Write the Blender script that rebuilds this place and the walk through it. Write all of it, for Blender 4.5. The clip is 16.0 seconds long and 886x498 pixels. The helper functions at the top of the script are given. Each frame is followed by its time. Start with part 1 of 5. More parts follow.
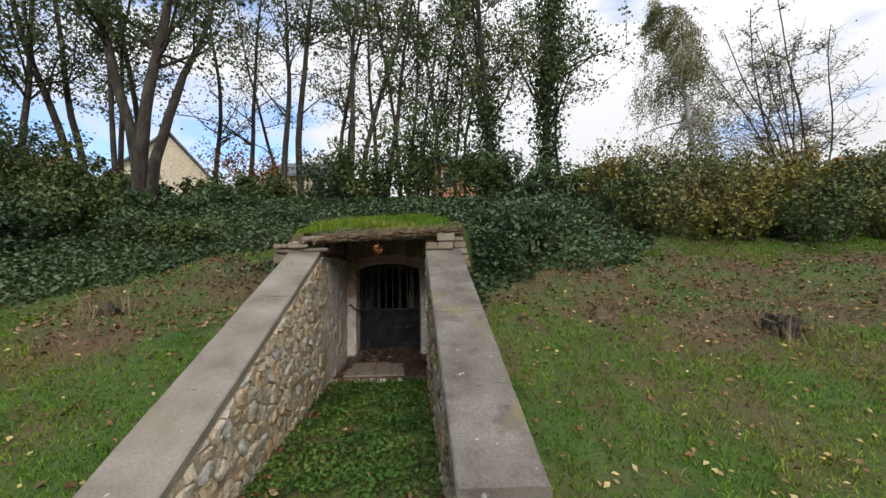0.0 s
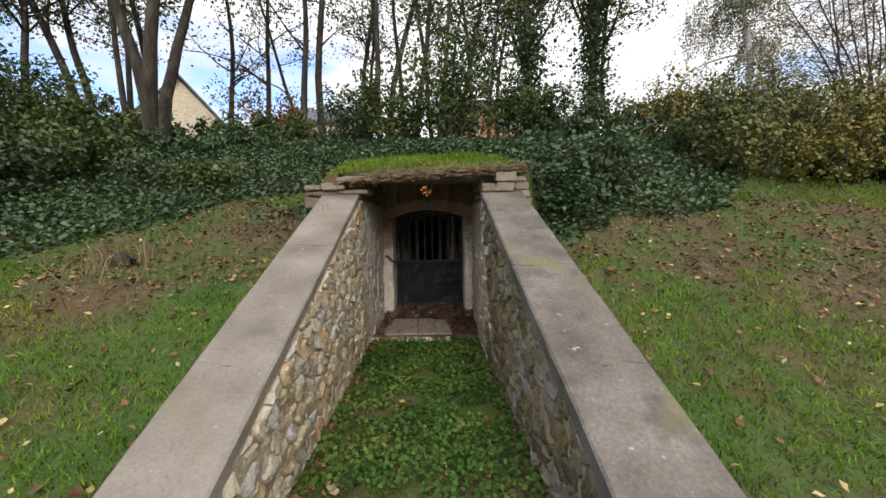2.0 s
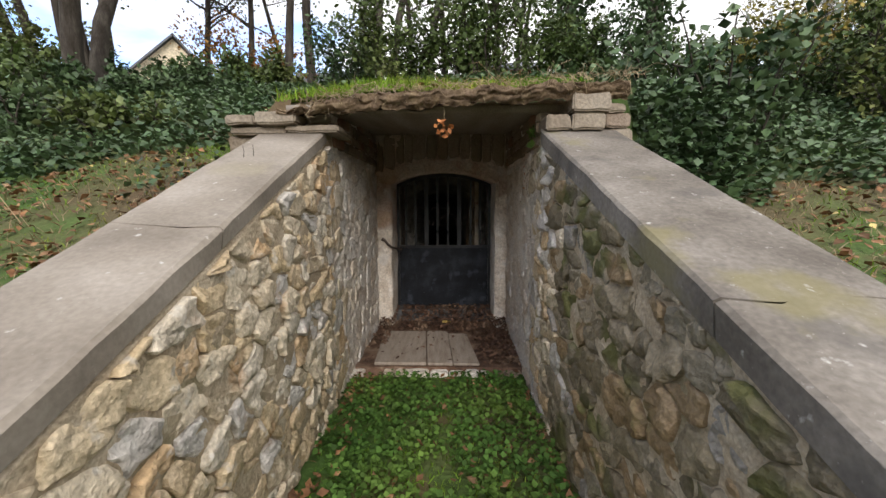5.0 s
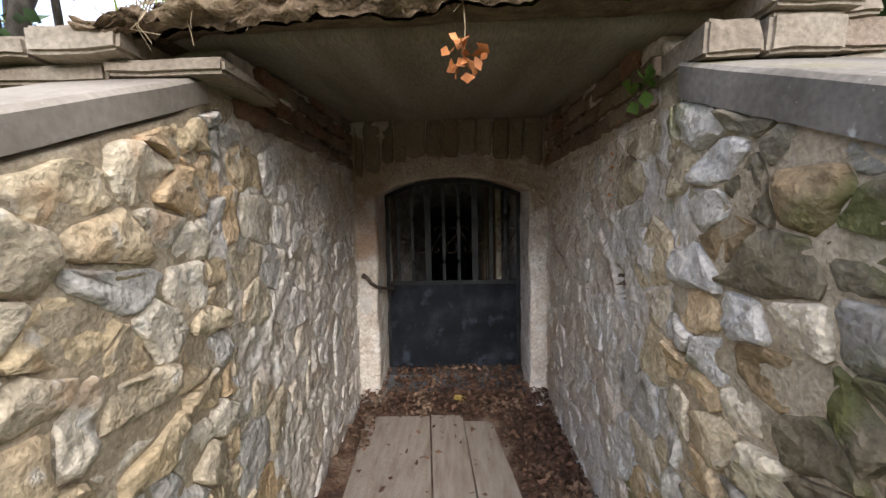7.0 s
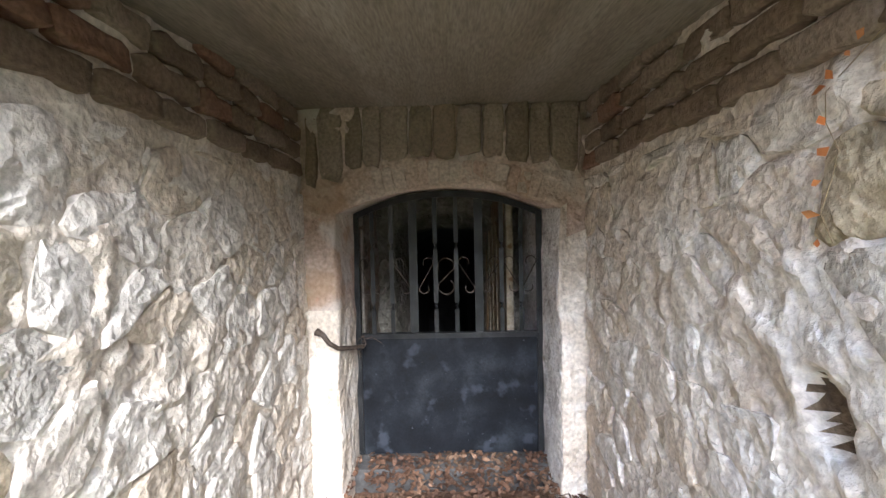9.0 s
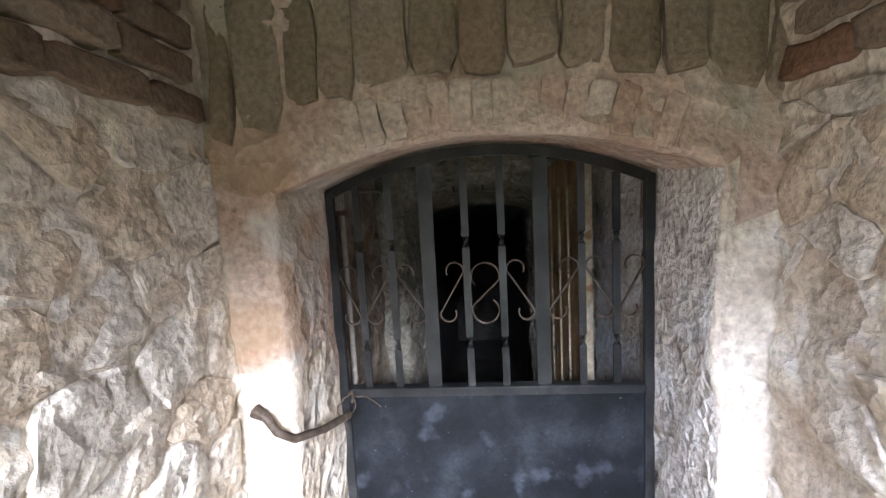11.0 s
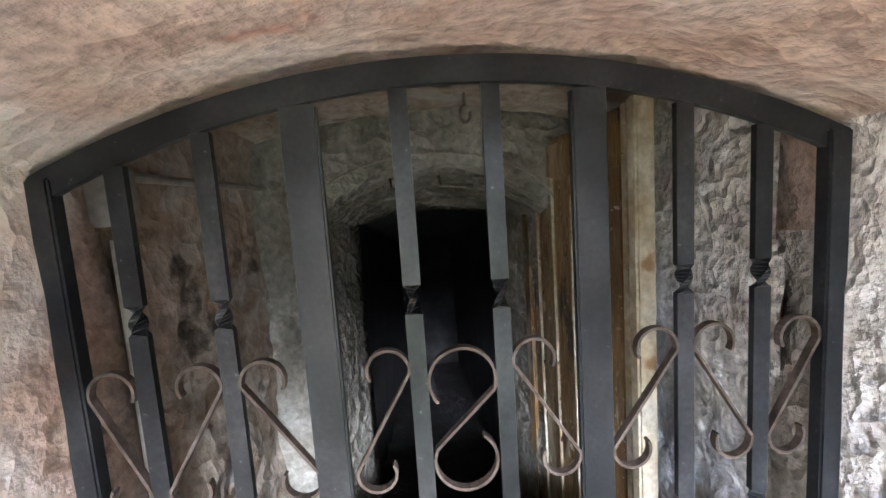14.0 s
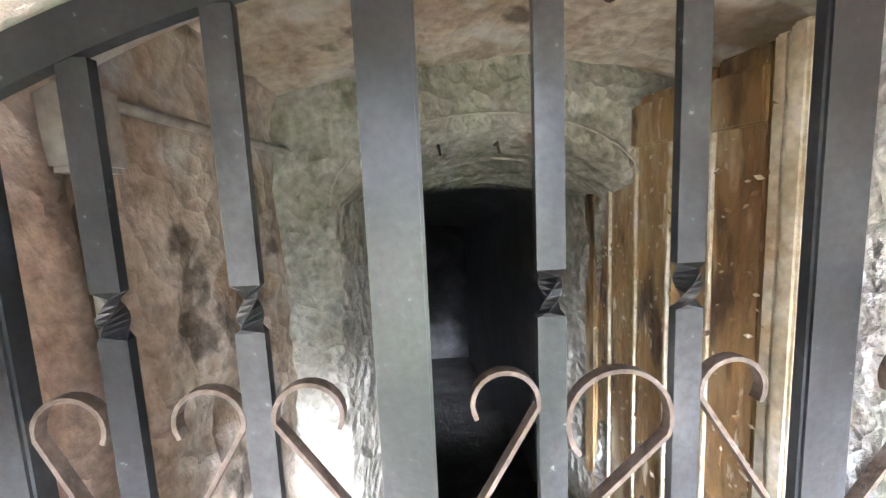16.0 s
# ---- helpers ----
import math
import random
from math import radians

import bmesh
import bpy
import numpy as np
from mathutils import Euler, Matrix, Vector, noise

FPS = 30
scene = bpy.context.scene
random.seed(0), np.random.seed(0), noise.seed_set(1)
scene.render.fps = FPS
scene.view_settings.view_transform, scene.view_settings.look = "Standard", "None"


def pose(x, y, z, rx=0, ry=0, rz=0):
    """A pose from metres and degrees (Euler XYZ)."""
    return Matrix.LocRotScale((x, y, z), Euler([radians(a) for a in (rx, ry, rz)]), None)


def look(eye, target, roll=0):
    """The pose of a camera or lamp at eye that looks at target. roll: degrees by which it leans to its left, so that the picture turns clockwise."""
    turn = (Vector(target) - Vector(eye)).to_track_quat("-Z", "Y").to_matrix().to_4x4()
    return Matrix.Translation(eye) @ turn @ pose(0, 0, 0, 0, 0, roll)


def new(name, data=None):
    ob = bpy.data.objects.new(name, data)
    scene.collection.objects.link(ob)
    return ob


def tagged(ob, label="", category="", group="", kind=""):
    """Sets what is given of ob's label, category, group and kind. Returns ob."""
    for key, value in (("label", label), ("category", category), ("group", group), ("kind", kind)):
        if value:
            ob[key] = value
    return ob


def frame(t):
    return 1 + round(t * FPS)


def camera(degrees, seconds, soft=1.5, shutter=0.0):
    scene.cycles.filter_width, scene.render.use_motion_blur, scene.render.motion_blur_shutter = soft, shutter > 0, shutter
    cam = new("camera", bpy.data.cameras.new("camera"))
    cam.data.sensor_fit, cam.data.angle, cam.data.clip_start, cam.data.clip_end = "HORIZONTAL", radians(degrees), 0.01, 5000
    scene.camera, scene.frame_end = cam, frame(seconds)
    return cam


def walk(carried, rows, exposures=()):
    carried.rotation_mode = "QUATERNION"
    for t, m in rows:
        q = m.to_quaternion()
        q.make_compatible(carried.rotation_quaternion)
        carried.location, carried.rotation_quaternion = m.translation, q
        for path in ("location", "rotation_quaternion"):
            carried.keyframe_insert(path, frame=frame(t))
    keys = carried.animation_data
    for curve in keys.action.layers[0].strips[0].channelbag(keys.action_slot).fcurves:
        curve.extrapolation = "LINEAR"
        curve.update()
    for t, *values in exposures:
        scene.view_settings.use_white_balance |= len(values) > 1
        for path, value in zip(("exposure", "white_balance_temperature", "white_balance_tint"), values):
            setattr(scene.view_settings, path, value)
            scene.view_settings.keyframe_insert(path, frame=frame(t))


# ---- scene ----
cam = camera(93.9, 16.0)
PATH = [
    (0, (0.676, -7.454, 1.292), (0.756, -5.46, 1.413), -1.1),
    (0.5, (0.588, -7.318, 1.27), (0.671, -5.322, 1.365), -0.9),
    (1, (0.518, -7.122, 1.287), (0.579, -5.124, 1.353), -0.7),
    (1.5, (0.351, -6.904, 1.267), (0.365, -4.904, 1.28), -0.5),
    (2, (0.235, -6.678, 1.246), (0.235, -4.681, 1.135), -1.0),
    (2.5, (0.212, -6.391, 1.246), (0.188, -4.399, 1.06), -0.6),
    (3, (0.144, -6.089, 1.227), (0.099, -4.107, 0.967), 0.0),
    (3.5, (0.113, -5.732, 1.238), (0.067, -3.749, 0.978), -0.2),
    (3.7, (0.127, -5.59, 1.21), (0.083, -3.605, 0.974), 0.0),
    (5.8, (0.08, -4.102, 1.184), (0.019, -2.115, 0.973), -0.8),
    (6, (0.057, -3.939, 1.196), (-0.012, -1.945, 1.067), -1.1),
    (6.5, (0.016, -3.59, 1.208), (-0.048, -1.597, 1.061), -1.5),
    (7, (0.029, -3.272, 1.223), (-0.028, -1.279, 1.059), -1.2),
    (7.5, (-0.002, -2.988, 1.24), (-0.066, -0.994, 1.089), -1.5),
    (8, (-0.046, -2.791, 1.269), (-0.04, -0.795, 1.142), -1.3),
    (8.5, (-0.02, -2.577, 1.272), (-0.014, -0.579, 1.17), -1.2),
    (9, (0.024, -2.345, 1.272), (-0.006, -0.347, 1.192), -1.3),
    (11.3, (-0.036, -1.228, 1.335), (-0.199, 0.752, 1.101), -3.2),
    (11.5, (-0.051, -1.143, 1.302), (-0.201, 0.842, 1.108), -3.2),
    (12, (-0.121, -0.95, 1.312), (-0.106, 1.041, 1.127), -3.0),
    (12.5, (-0.123, -0.82, 1.319), (-0.098, 1.169, 1.109), -3.2),
    (13, (-0.056, -0.684, 1.335), (-0.031, 1.306, 1.132), -3.5),
    (13.5, (-0.013, -0.609, 1.331), (0.025, 1.379, 1.118), -4.0),
    (14, (-0.036, -0.546, 1.321), (0.054, 1.44, 1.103), -3.9),
    (14.5, (-0.097, -0.461, 1.323), (-0.018, 1.527, 1.119), -3.9),
    (15, (-0.14, -0.393, 1.311), (-0.042, 1.597, 1.129), -3.4),
    (15.5, (-0.155, -0.345, 1.294), (-0.061, 1.643, 1.099), -3.0),
    (16, (-0.157, -0.337, 1.28), (-0.083, 1.645, 1.028), -2.6),
]
walk(cam, [(t, look(eye, target, roll)) for t, eye, target, roll in PATH],
     [(0.0, -0.25, 6600, 11), (3.7, 0.2, 6900, 13), (6.0, 0.48, 6600, 13), (7.0, 0.98, 6400, 14), (8.0, 2.1, 5950, 14), (9.0, 2.55, 6000, 13), (11.5, 3.65, 5700, 14), (12.5, 4.15, 5550, 14), (14.0, 4.75, 5600, 13), (16.0, 6.5, 5650, 13)])

# ---- world and sun ----
world = bpy.data.worlds.new("sky")
scene.world = world
world.use_nodes = True
wn, wl = world.node_tree.nodes, world.node_tree.links
wn.clear()
w_out, w_bg = wn.new("ShaderNodeOutputWorld"), wn.new("ShaderNodeBackground")
w_sky = wn.new("ShaderNodeTexSky")
w_sky.sky_type, w_sky.sun_disc = "NISHITA", False
w_sky.sun_elevation, w_sky.sun_rotation = radians(27.5), radians(173)
w_co, w_map = wn.new("ShaderNodeTexCoord"), wn.new("ShaderNodeMapping")
w_map.inputs["Scale"].default_value = (1.0, 1.0, 2.6)
w_noise, w_ramp, w_mix = wn.new("ShaderNodeTexNoise"), wn.new("ShaderNodeValToRGB"), wn.new("ShaderNodeMixRGB")
w_noise.inputs["Scale"].default_value, w_noise.inputs["Detail"].default_value = 2.3, 6
w_ramp.color_ramp.elements[0].position, w_ramp.color_ramp.elements[1].position = 0.33, 0.46
# an overcast layer three times as bright overhead as at the horizon
w_sep, w_up, w_cloud = wn.new("ShaderNodeSeparateXYZ"), wn.new("ShaderNodeMapRange"), wn.new("ShaderNodeMixRGB")
w_up.inputs["From Min"].default_value, w_up.inputs["From Max"].default_value = 0.0, 1.0
w_cloud.inputs["Color1"].default_value, w_cloud.inputs["Color2"].default_value = (7.6, 7.8, 8.1, 1), (13.2, 13.5, 14.0, 1)
wl.new(w_co.outputs["Generated"], w_sep.inputs["Vector"])
wl.new(w_sep.outputs["Z"], w_up.inputs["Value"])
wl.new(w_up.outputs["Result"], w_cloud.inputs["Fac"])
wl.new(w_cloud.outputs["Color"], w_mix.inputs["Color2"])
wl.new(w_co.outputs["Generated"], w_map.inputs["Vector"])
wl.new(w_map.outputs["Vector"], w_noise.inputs["Vector"])
wl.new(w_ramp.outputs["Color"], w_mix.inputs["Fac"])
w_gain = wn.new("ShaderNodeMixRGB")
w_gain.blend_type, w_gain.inputs["Fac"].default_value, w_gain.inputs["Color2"].default_value = "MULTIPLY", 1.0, (2.0, 2.2, 2.6, 1)
wl.new(w_sky.outputs["Color"], w_gain.inputs["Color1"])
wl.new(w_gain.outputs["Color"], w_mix.inputs["Color1"])
w_lean = wn.new("ShaderNodeMath")
w_lean.operation, w_lean.inputs[1].default_value = "MULTIPLY_ADD", 0.20
wl.new(w_sep.outputs["X"], w_lean.inputs[0])
wl.new(w_noise.outputs["Fac"], w_lean.inputs[2])
wl.new(w_lean.outputs["Value"], w_ramp.inputs["Fac"])
wl.new(w_mix.outputs["Color"], w_bg.inputs["Color"])
w_bg.inputs["Strength"].default_value = 0.12
wl.new(w_bg.outputs["Background"], w_out.inputs["Surface"])

sun = new("sun", bpy.data.lights.new("sun", "SUN"))
sun.data.energy, sun.data.angle, sun.data.color = 1.9, radians(26), (1.0, 0.97, 0.93)
sun.matrix_world = look((0.9, -8.0, 4.2), (0, 0, 0))


# ---- materials ----
def surface(name, cols, scale=6.0, rough=0.85, bump=0.35, fine=60.0, metal=0.0, by_object=None, by_island=0.0, spots=None, stretch=(1, 1, 1), spec=0.3, chips=0.0, grained=1.0):
    """cols: colours from low to high noise. by_object: colours picked piece by piece. spots: (colour, scale, threshold, amount)."""
    m = bpy.data.materials.new(name)
    m.use_nodes = True
    n, l = m.node_tree.nodes, m.node_tree.links
    b = n["Principled BSDF"]
    geo, mp = n.new("ShaderNodeNewGeometry"), n.new("ShaderNodeMapping")
    mp.inputs["Scale"].default_value = stretch
    l.new(geo.outputs["Position"], mp.inputs["Vector"])

    def noise_node(s, detail=6.0):
        k = n.new("ShaderNodeTexNoise")
        k.inputs["Scale"].default_value, k.inputs["Detail"].default_value = s, detail
        l.new(mp.outputs["Vector"], k.inputs["Vector"])
        return k

    def ramp_node(source, stops, constant=False):
        r = n.new("ShaderNodeValToRGB")
        r.color_ramp.interpolation = "CONSTANT" if constant else "LINEAR"
        while len(r.color_ramp.elements) < len(stops):
            r.color_ramp.elements.new(0.5)
        for e, (p, c) in zip(r.color_ramp.elements, stops):
            e.position, e.color = p, (*c, 1)
        l.new(source, r.inputs["Fac"])
        return r

    def mix_node(fac, a, c, kind="MIX"):
        k = n.new("ShaderNodeMixRGB")
        k.blend_type = kind
        for key, v in (("Fac", fac), ("Color1", a), ("Color2", c)):
            if isinstance(v, float):
                k.inputs[key].default_value = v
            elif isinstance(v, tuple):
                k.inputs[key].default_value = (*v, 1)
            else:
                l.new(v, k.inputs[key])
        return k.outputs["Color"]

    big, small = noise_node(scale), noise_node(fine, 8.0)
    span = [0.32 + 0.36 * i / max(1, len(cols) - 1) for i in range(len(cols))]
    colour = ramp_node(big.outputs["Fac"], list(zip(span, cols))).outputs["Color"]
    if by_object:
        info = n.new("ShaderNodeObjectInfo")
        pick = ramp_node(info.outputs["Random"], [(i / len(by_object), c) for i, c in enumerate(by_object)], True)
        colour = mix_node(0.68, colour, pick.outputs["Color"])
    if by_island:
        shade = ramp_node(geo.outputs["Random Per Island"], [(0.0, (1 - by_island,) * 3), (1.0, (1 + by_island,) * 3)])
        colour = mix_node(1.0, colour, shade.outputs["Color"], "MULTIPLY")
    grain = ramp_node(small.outputs["Fac"], [(0.3, (1 - 0.28 * grained, 1 - 0.29 * grained, 1 - 0.30 * grained)), (0.7, (1 + 0.18 * grained,) * 3)])
    colour = mix_node(1.0, colour, grain.outputs["Color"], "MULTIPLY")
    for c, s, limit, amount in spots or ():
        k = noise_node(s, 5.0)
        f = ramp_node(k.outputs["Fac"], [(limit, (0, 0, 0)), (limit + 0.08, (amount,) * 3)])
        colour = mix_node(f.outputs["Color"], colour, c)
    l.new(colour, b.inputs["Base Color"])
    b.inputs["Roughness"].default_value, b.inputs["Metallic"].default_value = rough, metal
    b.inputs["Specular IOR Level"].default_value = spec
    if bump:
        both = n.new("ShaderNodeMath")
        both.operation = "MULTIPLY_ADD"
        both.inputs[1].default_value = 0.5
        l.new(small.outputs["Fac"], both.inputs[0])
        l.new(noise_node(scale * 3).outputs["Fac"], both.inputs[2])
        height = both.outputs["Value"]
        if chips:
            # broken, flaky relief
            vor, add = n.new("ShaderNodeTexVoronoi"), n.new("ShaderNodeMath")
            bent = n.new("ShaderNodeMixRGB")
            bent.blend_type, bent.inputs["Fac"].default_value = "ADD", 0.12
            l.new(mp.outputs["Vector"], bent.inputs["Color1"])
            l.new(noise_node(scale * 2).outputs["Color"], bent.inputs["Color2"])
            l.new(bent.outputs["Color"], vor.inputs["Vector"])
            vor.inputs["Scale"].default_value = chips
            add.operation, add.inputs[1].default_value = "MULTIPLY_ADD", 1.6
            l.new(vor.outputs["Distance"], add.inputs[0])
            l.new(height, add.inputs[2])
            height = add.outputs["Value"]
        k = n.new("ShaderNodeBump")
        k.inputs["Strength"].default_value, k.inputs["Distance"].default_value = bump, 0.02
        l.new(height, k.inputs["Height"])
        l.new(k.outputs["Normal"], b.inputs["Normal"])
    return m


STONES = [(0.66, 0.53, 0.34), (0.56, 0.42, 0.25), (0.70, 0.60, 0.44), (0.62, 0.56, 0.45), (0.60, 0.40, 0.21), (0.68, 0.61, 0.49), (0.52, 0.43, 0.30), (0.66, 0.57, 0.42), (0.54, 0.53, 0.51), (0.58, 0.44, 0.25)]
M_stone = surface("limestone", [(0.44, 0.35, 0.23), (0.58, 0.50, 0.37), (0.68, 0.61, 0.49)], 9, 0.9, 0.7, 70, chips=9.0, by_object=STONES, spots=[((0.36, 0.20, 0.09), 5, 0.62, 0.55), ((0.62, 0.60, 0.55), 14, 0.60, 0.5)])
M_stone_moss = surface("mossy_limestone", [(0.439, 0.342, 0.22), (0.586, 0.488, 0.342), (0.708, 0.622, 0.476)], 9, 0.92, 0.7, 70, chips=9.0, by_object=[(0.634, 0.512, 0.329), (0.683, 0.598, 0.439), (0.439, 0.366, 0.244), (0.561, 0.549, 0.525), (0.659, 0.464, 0.256), (0.488, 0.464, 0.415), (0.732, 0.634, 0.476)], spots=[((0.183, 0.183, 0.061), 3.2, 0.60, 0.7), ((0.122, 0.0976, 0.061), 6, 0.60, 0.6)])
M_stone_damp = surface("damp_mossy_stone", [(0.15, 0.12, 0.075), (0.24, 0.195, 0.125), (0.34, 0.285, 0.20)], 8, 0.75, 0.7, 70, chips=9.0, by_object=[(0.20, 0.165, 0.10), (0.30, 0.25, 0.17), (0.15, 0.125, 0.08), (0.33, 0.31, 0.28), (0.30, 0.20, 0.10), (0.24, 0.21, 0.15)], spots=[((0.11, 0.115, 0.03), 3.2, 0.54, 0.8), ((0.45, 0.43, 0.38), 40, 0.70, 0.6)])
M_mortar = surface("lime_mortar", [(0.34, 0.27, 0.18), (0.44, 0.36, 0.25), (0.50, 0.43, 0.32)], 7, 0.95, 0.7, 90, spots=[((0.15, 0.13, 0.06), 4, 0.58, 0.6)])
M_render = surface("rough_lime_render", [(0.54, 0.46, 0.37), (0.70, 0.63, 0.54), (0.78, 0.74, 0.67)], 6, 0.92, 0.6, 55, chips=15.0, spots=[((0.46, 0.34, 0.22), 3, 0.62, 0.45), ((0.68, 0.66, 0.63), 8, 0.58, 0.5)])
M_render_stone = surface("limewashed_stone", [(0.58, 0.51, 0.43), (0.70, 0.64, 0.56), (0.78, 0.74, 0.68)], 7, 0.95, 0.5, 65, chips=17.0, by_object=[(0.69, 0.63, 0.55), (0.74, 0.70, 0.64), (0.62, 0.52, 0.40), (0.70, 0.67, 0.62)])
# whitewash raised in tone to supply skylight on the right jamb and wall
M_white = surface("skylit_flaking_whitewash", [(0.600, 0.564, 0.528), (0.768, 0.744, 0.708), (0.850, 0.850, 0.850)], 8, 0.8, 0.7, 60, chips=24.0, spots=[((0.264, 0.204, 0.144), 10, 0.64, 0.8)])
M_arch = surface("arch_render", [(0.463, 0.333, 0.259), (0.574, 0.463, 0.389), (0.647, 0.574, 0.509)], 5, 0.92, 0.5, 60, chips=16.0, spots=[((0.408, 0.269, 0.158), 2.6, 0.56, 0.6), ((0.425, 0.166, 0.102), 9, 0.67, 0.7), ((0.629, 0.601, 0.564), 3, 0.58, 0.7), ((0.351, 0.333, 0.222), 2.2, 0.62, 0.4)])
M_concrete = surface("weathered_concrete", [(0.20, 0.17, 0.135), (0.27, 0.235, 0.19), (0.34, 0.30, 0.25)], 2.4, 0.92, 0.15, 60, grained=0.5, spots=[((0.15, 0.13, 0.11), 5, 0.60, 0.35), ((0.23, 0.20, 0.11), 1.7, 0.60, 0.4), ((0.55, 0.53, 0.48), 26, 0.68, 0.75), ((0.48, 0.45, 0.38), 90, 0.68, 0.5)])
M_concrete_dark = surface("stained_mossy_concrete", [(0.125, 0.108, 0.088), (0.19, 0.168, 0.14), (0.26, 0.235, 0.20)], 3.0, 0.93, 0.2, 60, grained=0.8, spots=[((0.095, 0.085, 0.075), 4, 0.56, 0.55), ((0.20, 0.175, 0.07), 2.3, 0.58, 0.6), ((0.50, 0.49, 0.44), 22, 0.67, 0.8), ((0.46, 0.44, 0.38), 80, 0.68, 0.5)])
# ceiling brown is lowered to carry the porch shade, with stains over it
M_ceiling = surface("shade_toned_stained_concrete", [(0.204, 0.17, 0.128), (0.255, 0.221, 0.178), (0.306, 0.272, 0.23)], 2.2, 0.85, 0.15, 60, stretch=(2.6, 0.35, 1), spots=[((0.119, 0.0935, 0.068), 1.6, 0.60, 0.4)])
M_arch_brick = surface("limewashed_arch_brick", [(0.463, 0.333, 0.259), (0.574, 0.463, 0.389), (0.647, 0.574, 0.509)], 9, 0.92, 0.5, 70, by_object=[(0.574, 0.463, 0.389), (0.629, 0.555, 0.490), (0.500, 0.351, 0.278), (0.555, 0.490, 0.425)], spots=[((0.425, 0.166, 0.102), 9, 0.66, 0.7)])
M_block = surface("grey_cut_limestone", [(0.210, 0.173, 0.128), (0.300, 0.255, 0.195), (0.360, 0.323, 0.262)], 7, 0.92, 0.5, 60, by_object=[(0.300, 0.255, 0.195), (0.345, 0.307, 0.247), (0.255, 0.210, 0.158)])
# upper porch stone and brick tones are lowered to carry roof shade
M_dark_stone = surface("shade_darkened_stone", [(0.192, 0.144, 0.104), (0.272, 0.216, 0.16), (0.336, 0.28, 0.216)], 8, 0.92, 0.6, 70, by_object=[(0.256, 0.192, 0.136), (0.32, 0.264, 0.208), (0.216, 0.176, 0.128)])
M_brick = surface("old_red_brick", [(0.187, 0.128, 0.0935), (0.255, 0.187, 0.136), (0.306, 0.246, 0.187)], 9, 0.92, 0.6, 80, by_object=[(0.238, 0.119, 0.0765), (0.204, 0.153, 0.111), (0.272, 0.221, 0.17), (0.17, 0.128, 0.0935)])
M_soil = surface("root_soil", [(0.10, 0.07, 0.045), (0.17, 0.12, 0.075), (0.24, 0.18, 0.11)], 14, 0.97, 0.9, 80)
M_ground = surface("autumn_lawn_soil", [(0.045, 0.095, 0.018), (0.075, 0.115, 0.030), (0.105, 0.085, 0.042), (0.14, 0.105, 0.058)], 0.9, 0.97, 0.9, 40, spots=[((0.12, 0.075, 0.04), 2.4, 0.56, 0.6)])
M_iron = surface("black_painted_iron", [(0.012, 0.014, 0.016), (0.023, 0.025, 0.028), (0.045, 0.048, 0.051)], 8, 0.32, 0.05, 130, metal=0.35, spots=[((0.180, 0.186, 0.192), 130, 0.70, 0.7)], spec=0.5)
M_sheet = surface("black_painted_sheet_steel", [(0.004, 0.005, 0.007), (0.008, 0.010, 0.014), (0.022, 0.027, 0.034)], 5, 0.55, 0.05, 90, metal=0.1, spots=[((0.05, 0.06, 0.08), 7, 0.58, 0.5), ((0.005, 0.006, 0.008), 13, 0.60, 0.8), ((0.20, 0.22, 0.25), 50, 0.70, 0.5)], spec=0.2)
M_rust = surface("rusted_iron", [(0.056, 0.041, 0.032), (0.090, 0.069, 0.055), (0.128, 0.105, 0.090)], 30, 0.65, 0.15, 150, metal=0.3)
M_plank = surface("grey_weathered_planks", [(0.24, 0.192, 0.152), (0.304, 0.256, 0.208), (0.352, 0.304, 0.256)], 5, 0.9, 0.3, 90, stretch=(6, 1, 1))
M_litter = surface("leaf_litter_soil", [(0.08, 0.05, 0.035), (0.15, 0.09, 0.06), (0.24, 0.17, 0.12)], 9, 0.97, 0.9, 60)
# plaster base lowered for vestibule shade; its spots are stains
M_cave = surface("stained_plaster", [(0.244, 0.18, 0.128), (0.36, 0.302, 0.244), (0.418, 0.377, 0.331)], 4, 0.8, 0.5, 45, chips=18.0, spots=[((0.174, 0.11, 0.058), 4, 0.58, 0.75), ((0.418, 0.406, 0.389), 7, 0.58, 0.6), ((0.058, 0.0464, 0.0348), 9, 0.62, 0.8)])
# arch plaster base lowered for the shade behind the gate
M_inner = surface("shaded_mossy_arch_plaster", [(0.136, 0.13, 0.105), (0.223, 0.211, 0.18), (0.285, 0.279, 0.248)], 6, 0.85, 0.7, 55, chips=20.0, spots=[((0.062, 0.0558, 0.0372), 7, 0.62, 0.6)])
# near-black base holds the shade of the unlit tunnel and its floor
M_tunnel = surface("shade_dark_tunnel_plaster", [(0.05, 0.05, 0.05), (0.08, 0.08, 0.08), (0.12, 0.12, 0.12)], 5, 0.5, 0.5, 50)
M_door = surface("peeling_brown_paint", [(0.14, 0.075, 0.03), (0.22, 0.13, 0.05), (0.30, 0.20, 0.10)], 5, 0.4, 0.5, 60, stretch=(1, 1, 0.3), spots=[((0.40, 0.33, 0.22), 7, 0.54, 1.0), ((0.05, 0.026, 0.012), 12, 0.55, 0.95), ((0.62, 0.58, 0.50), 26, 0.65, 1.0)], spec=0.5)
M_door_pale = surface("cream_door_edge_paint", [(0.313, 0.245, 0.150), (0.408, 0.354, 0.258), (0.503, 0.469, 0.408)], 9, 0.5, 0.3, 60, spots=[((0.204, 0.116, 0.048), 10, 0.62, 0.9)])
M_pipe = surface("grey_plastic_conduit", [(0.22, 0.20, 0.175), (0.28, 0.26, 0.23)], 12, 0.6, 0.1, 60)


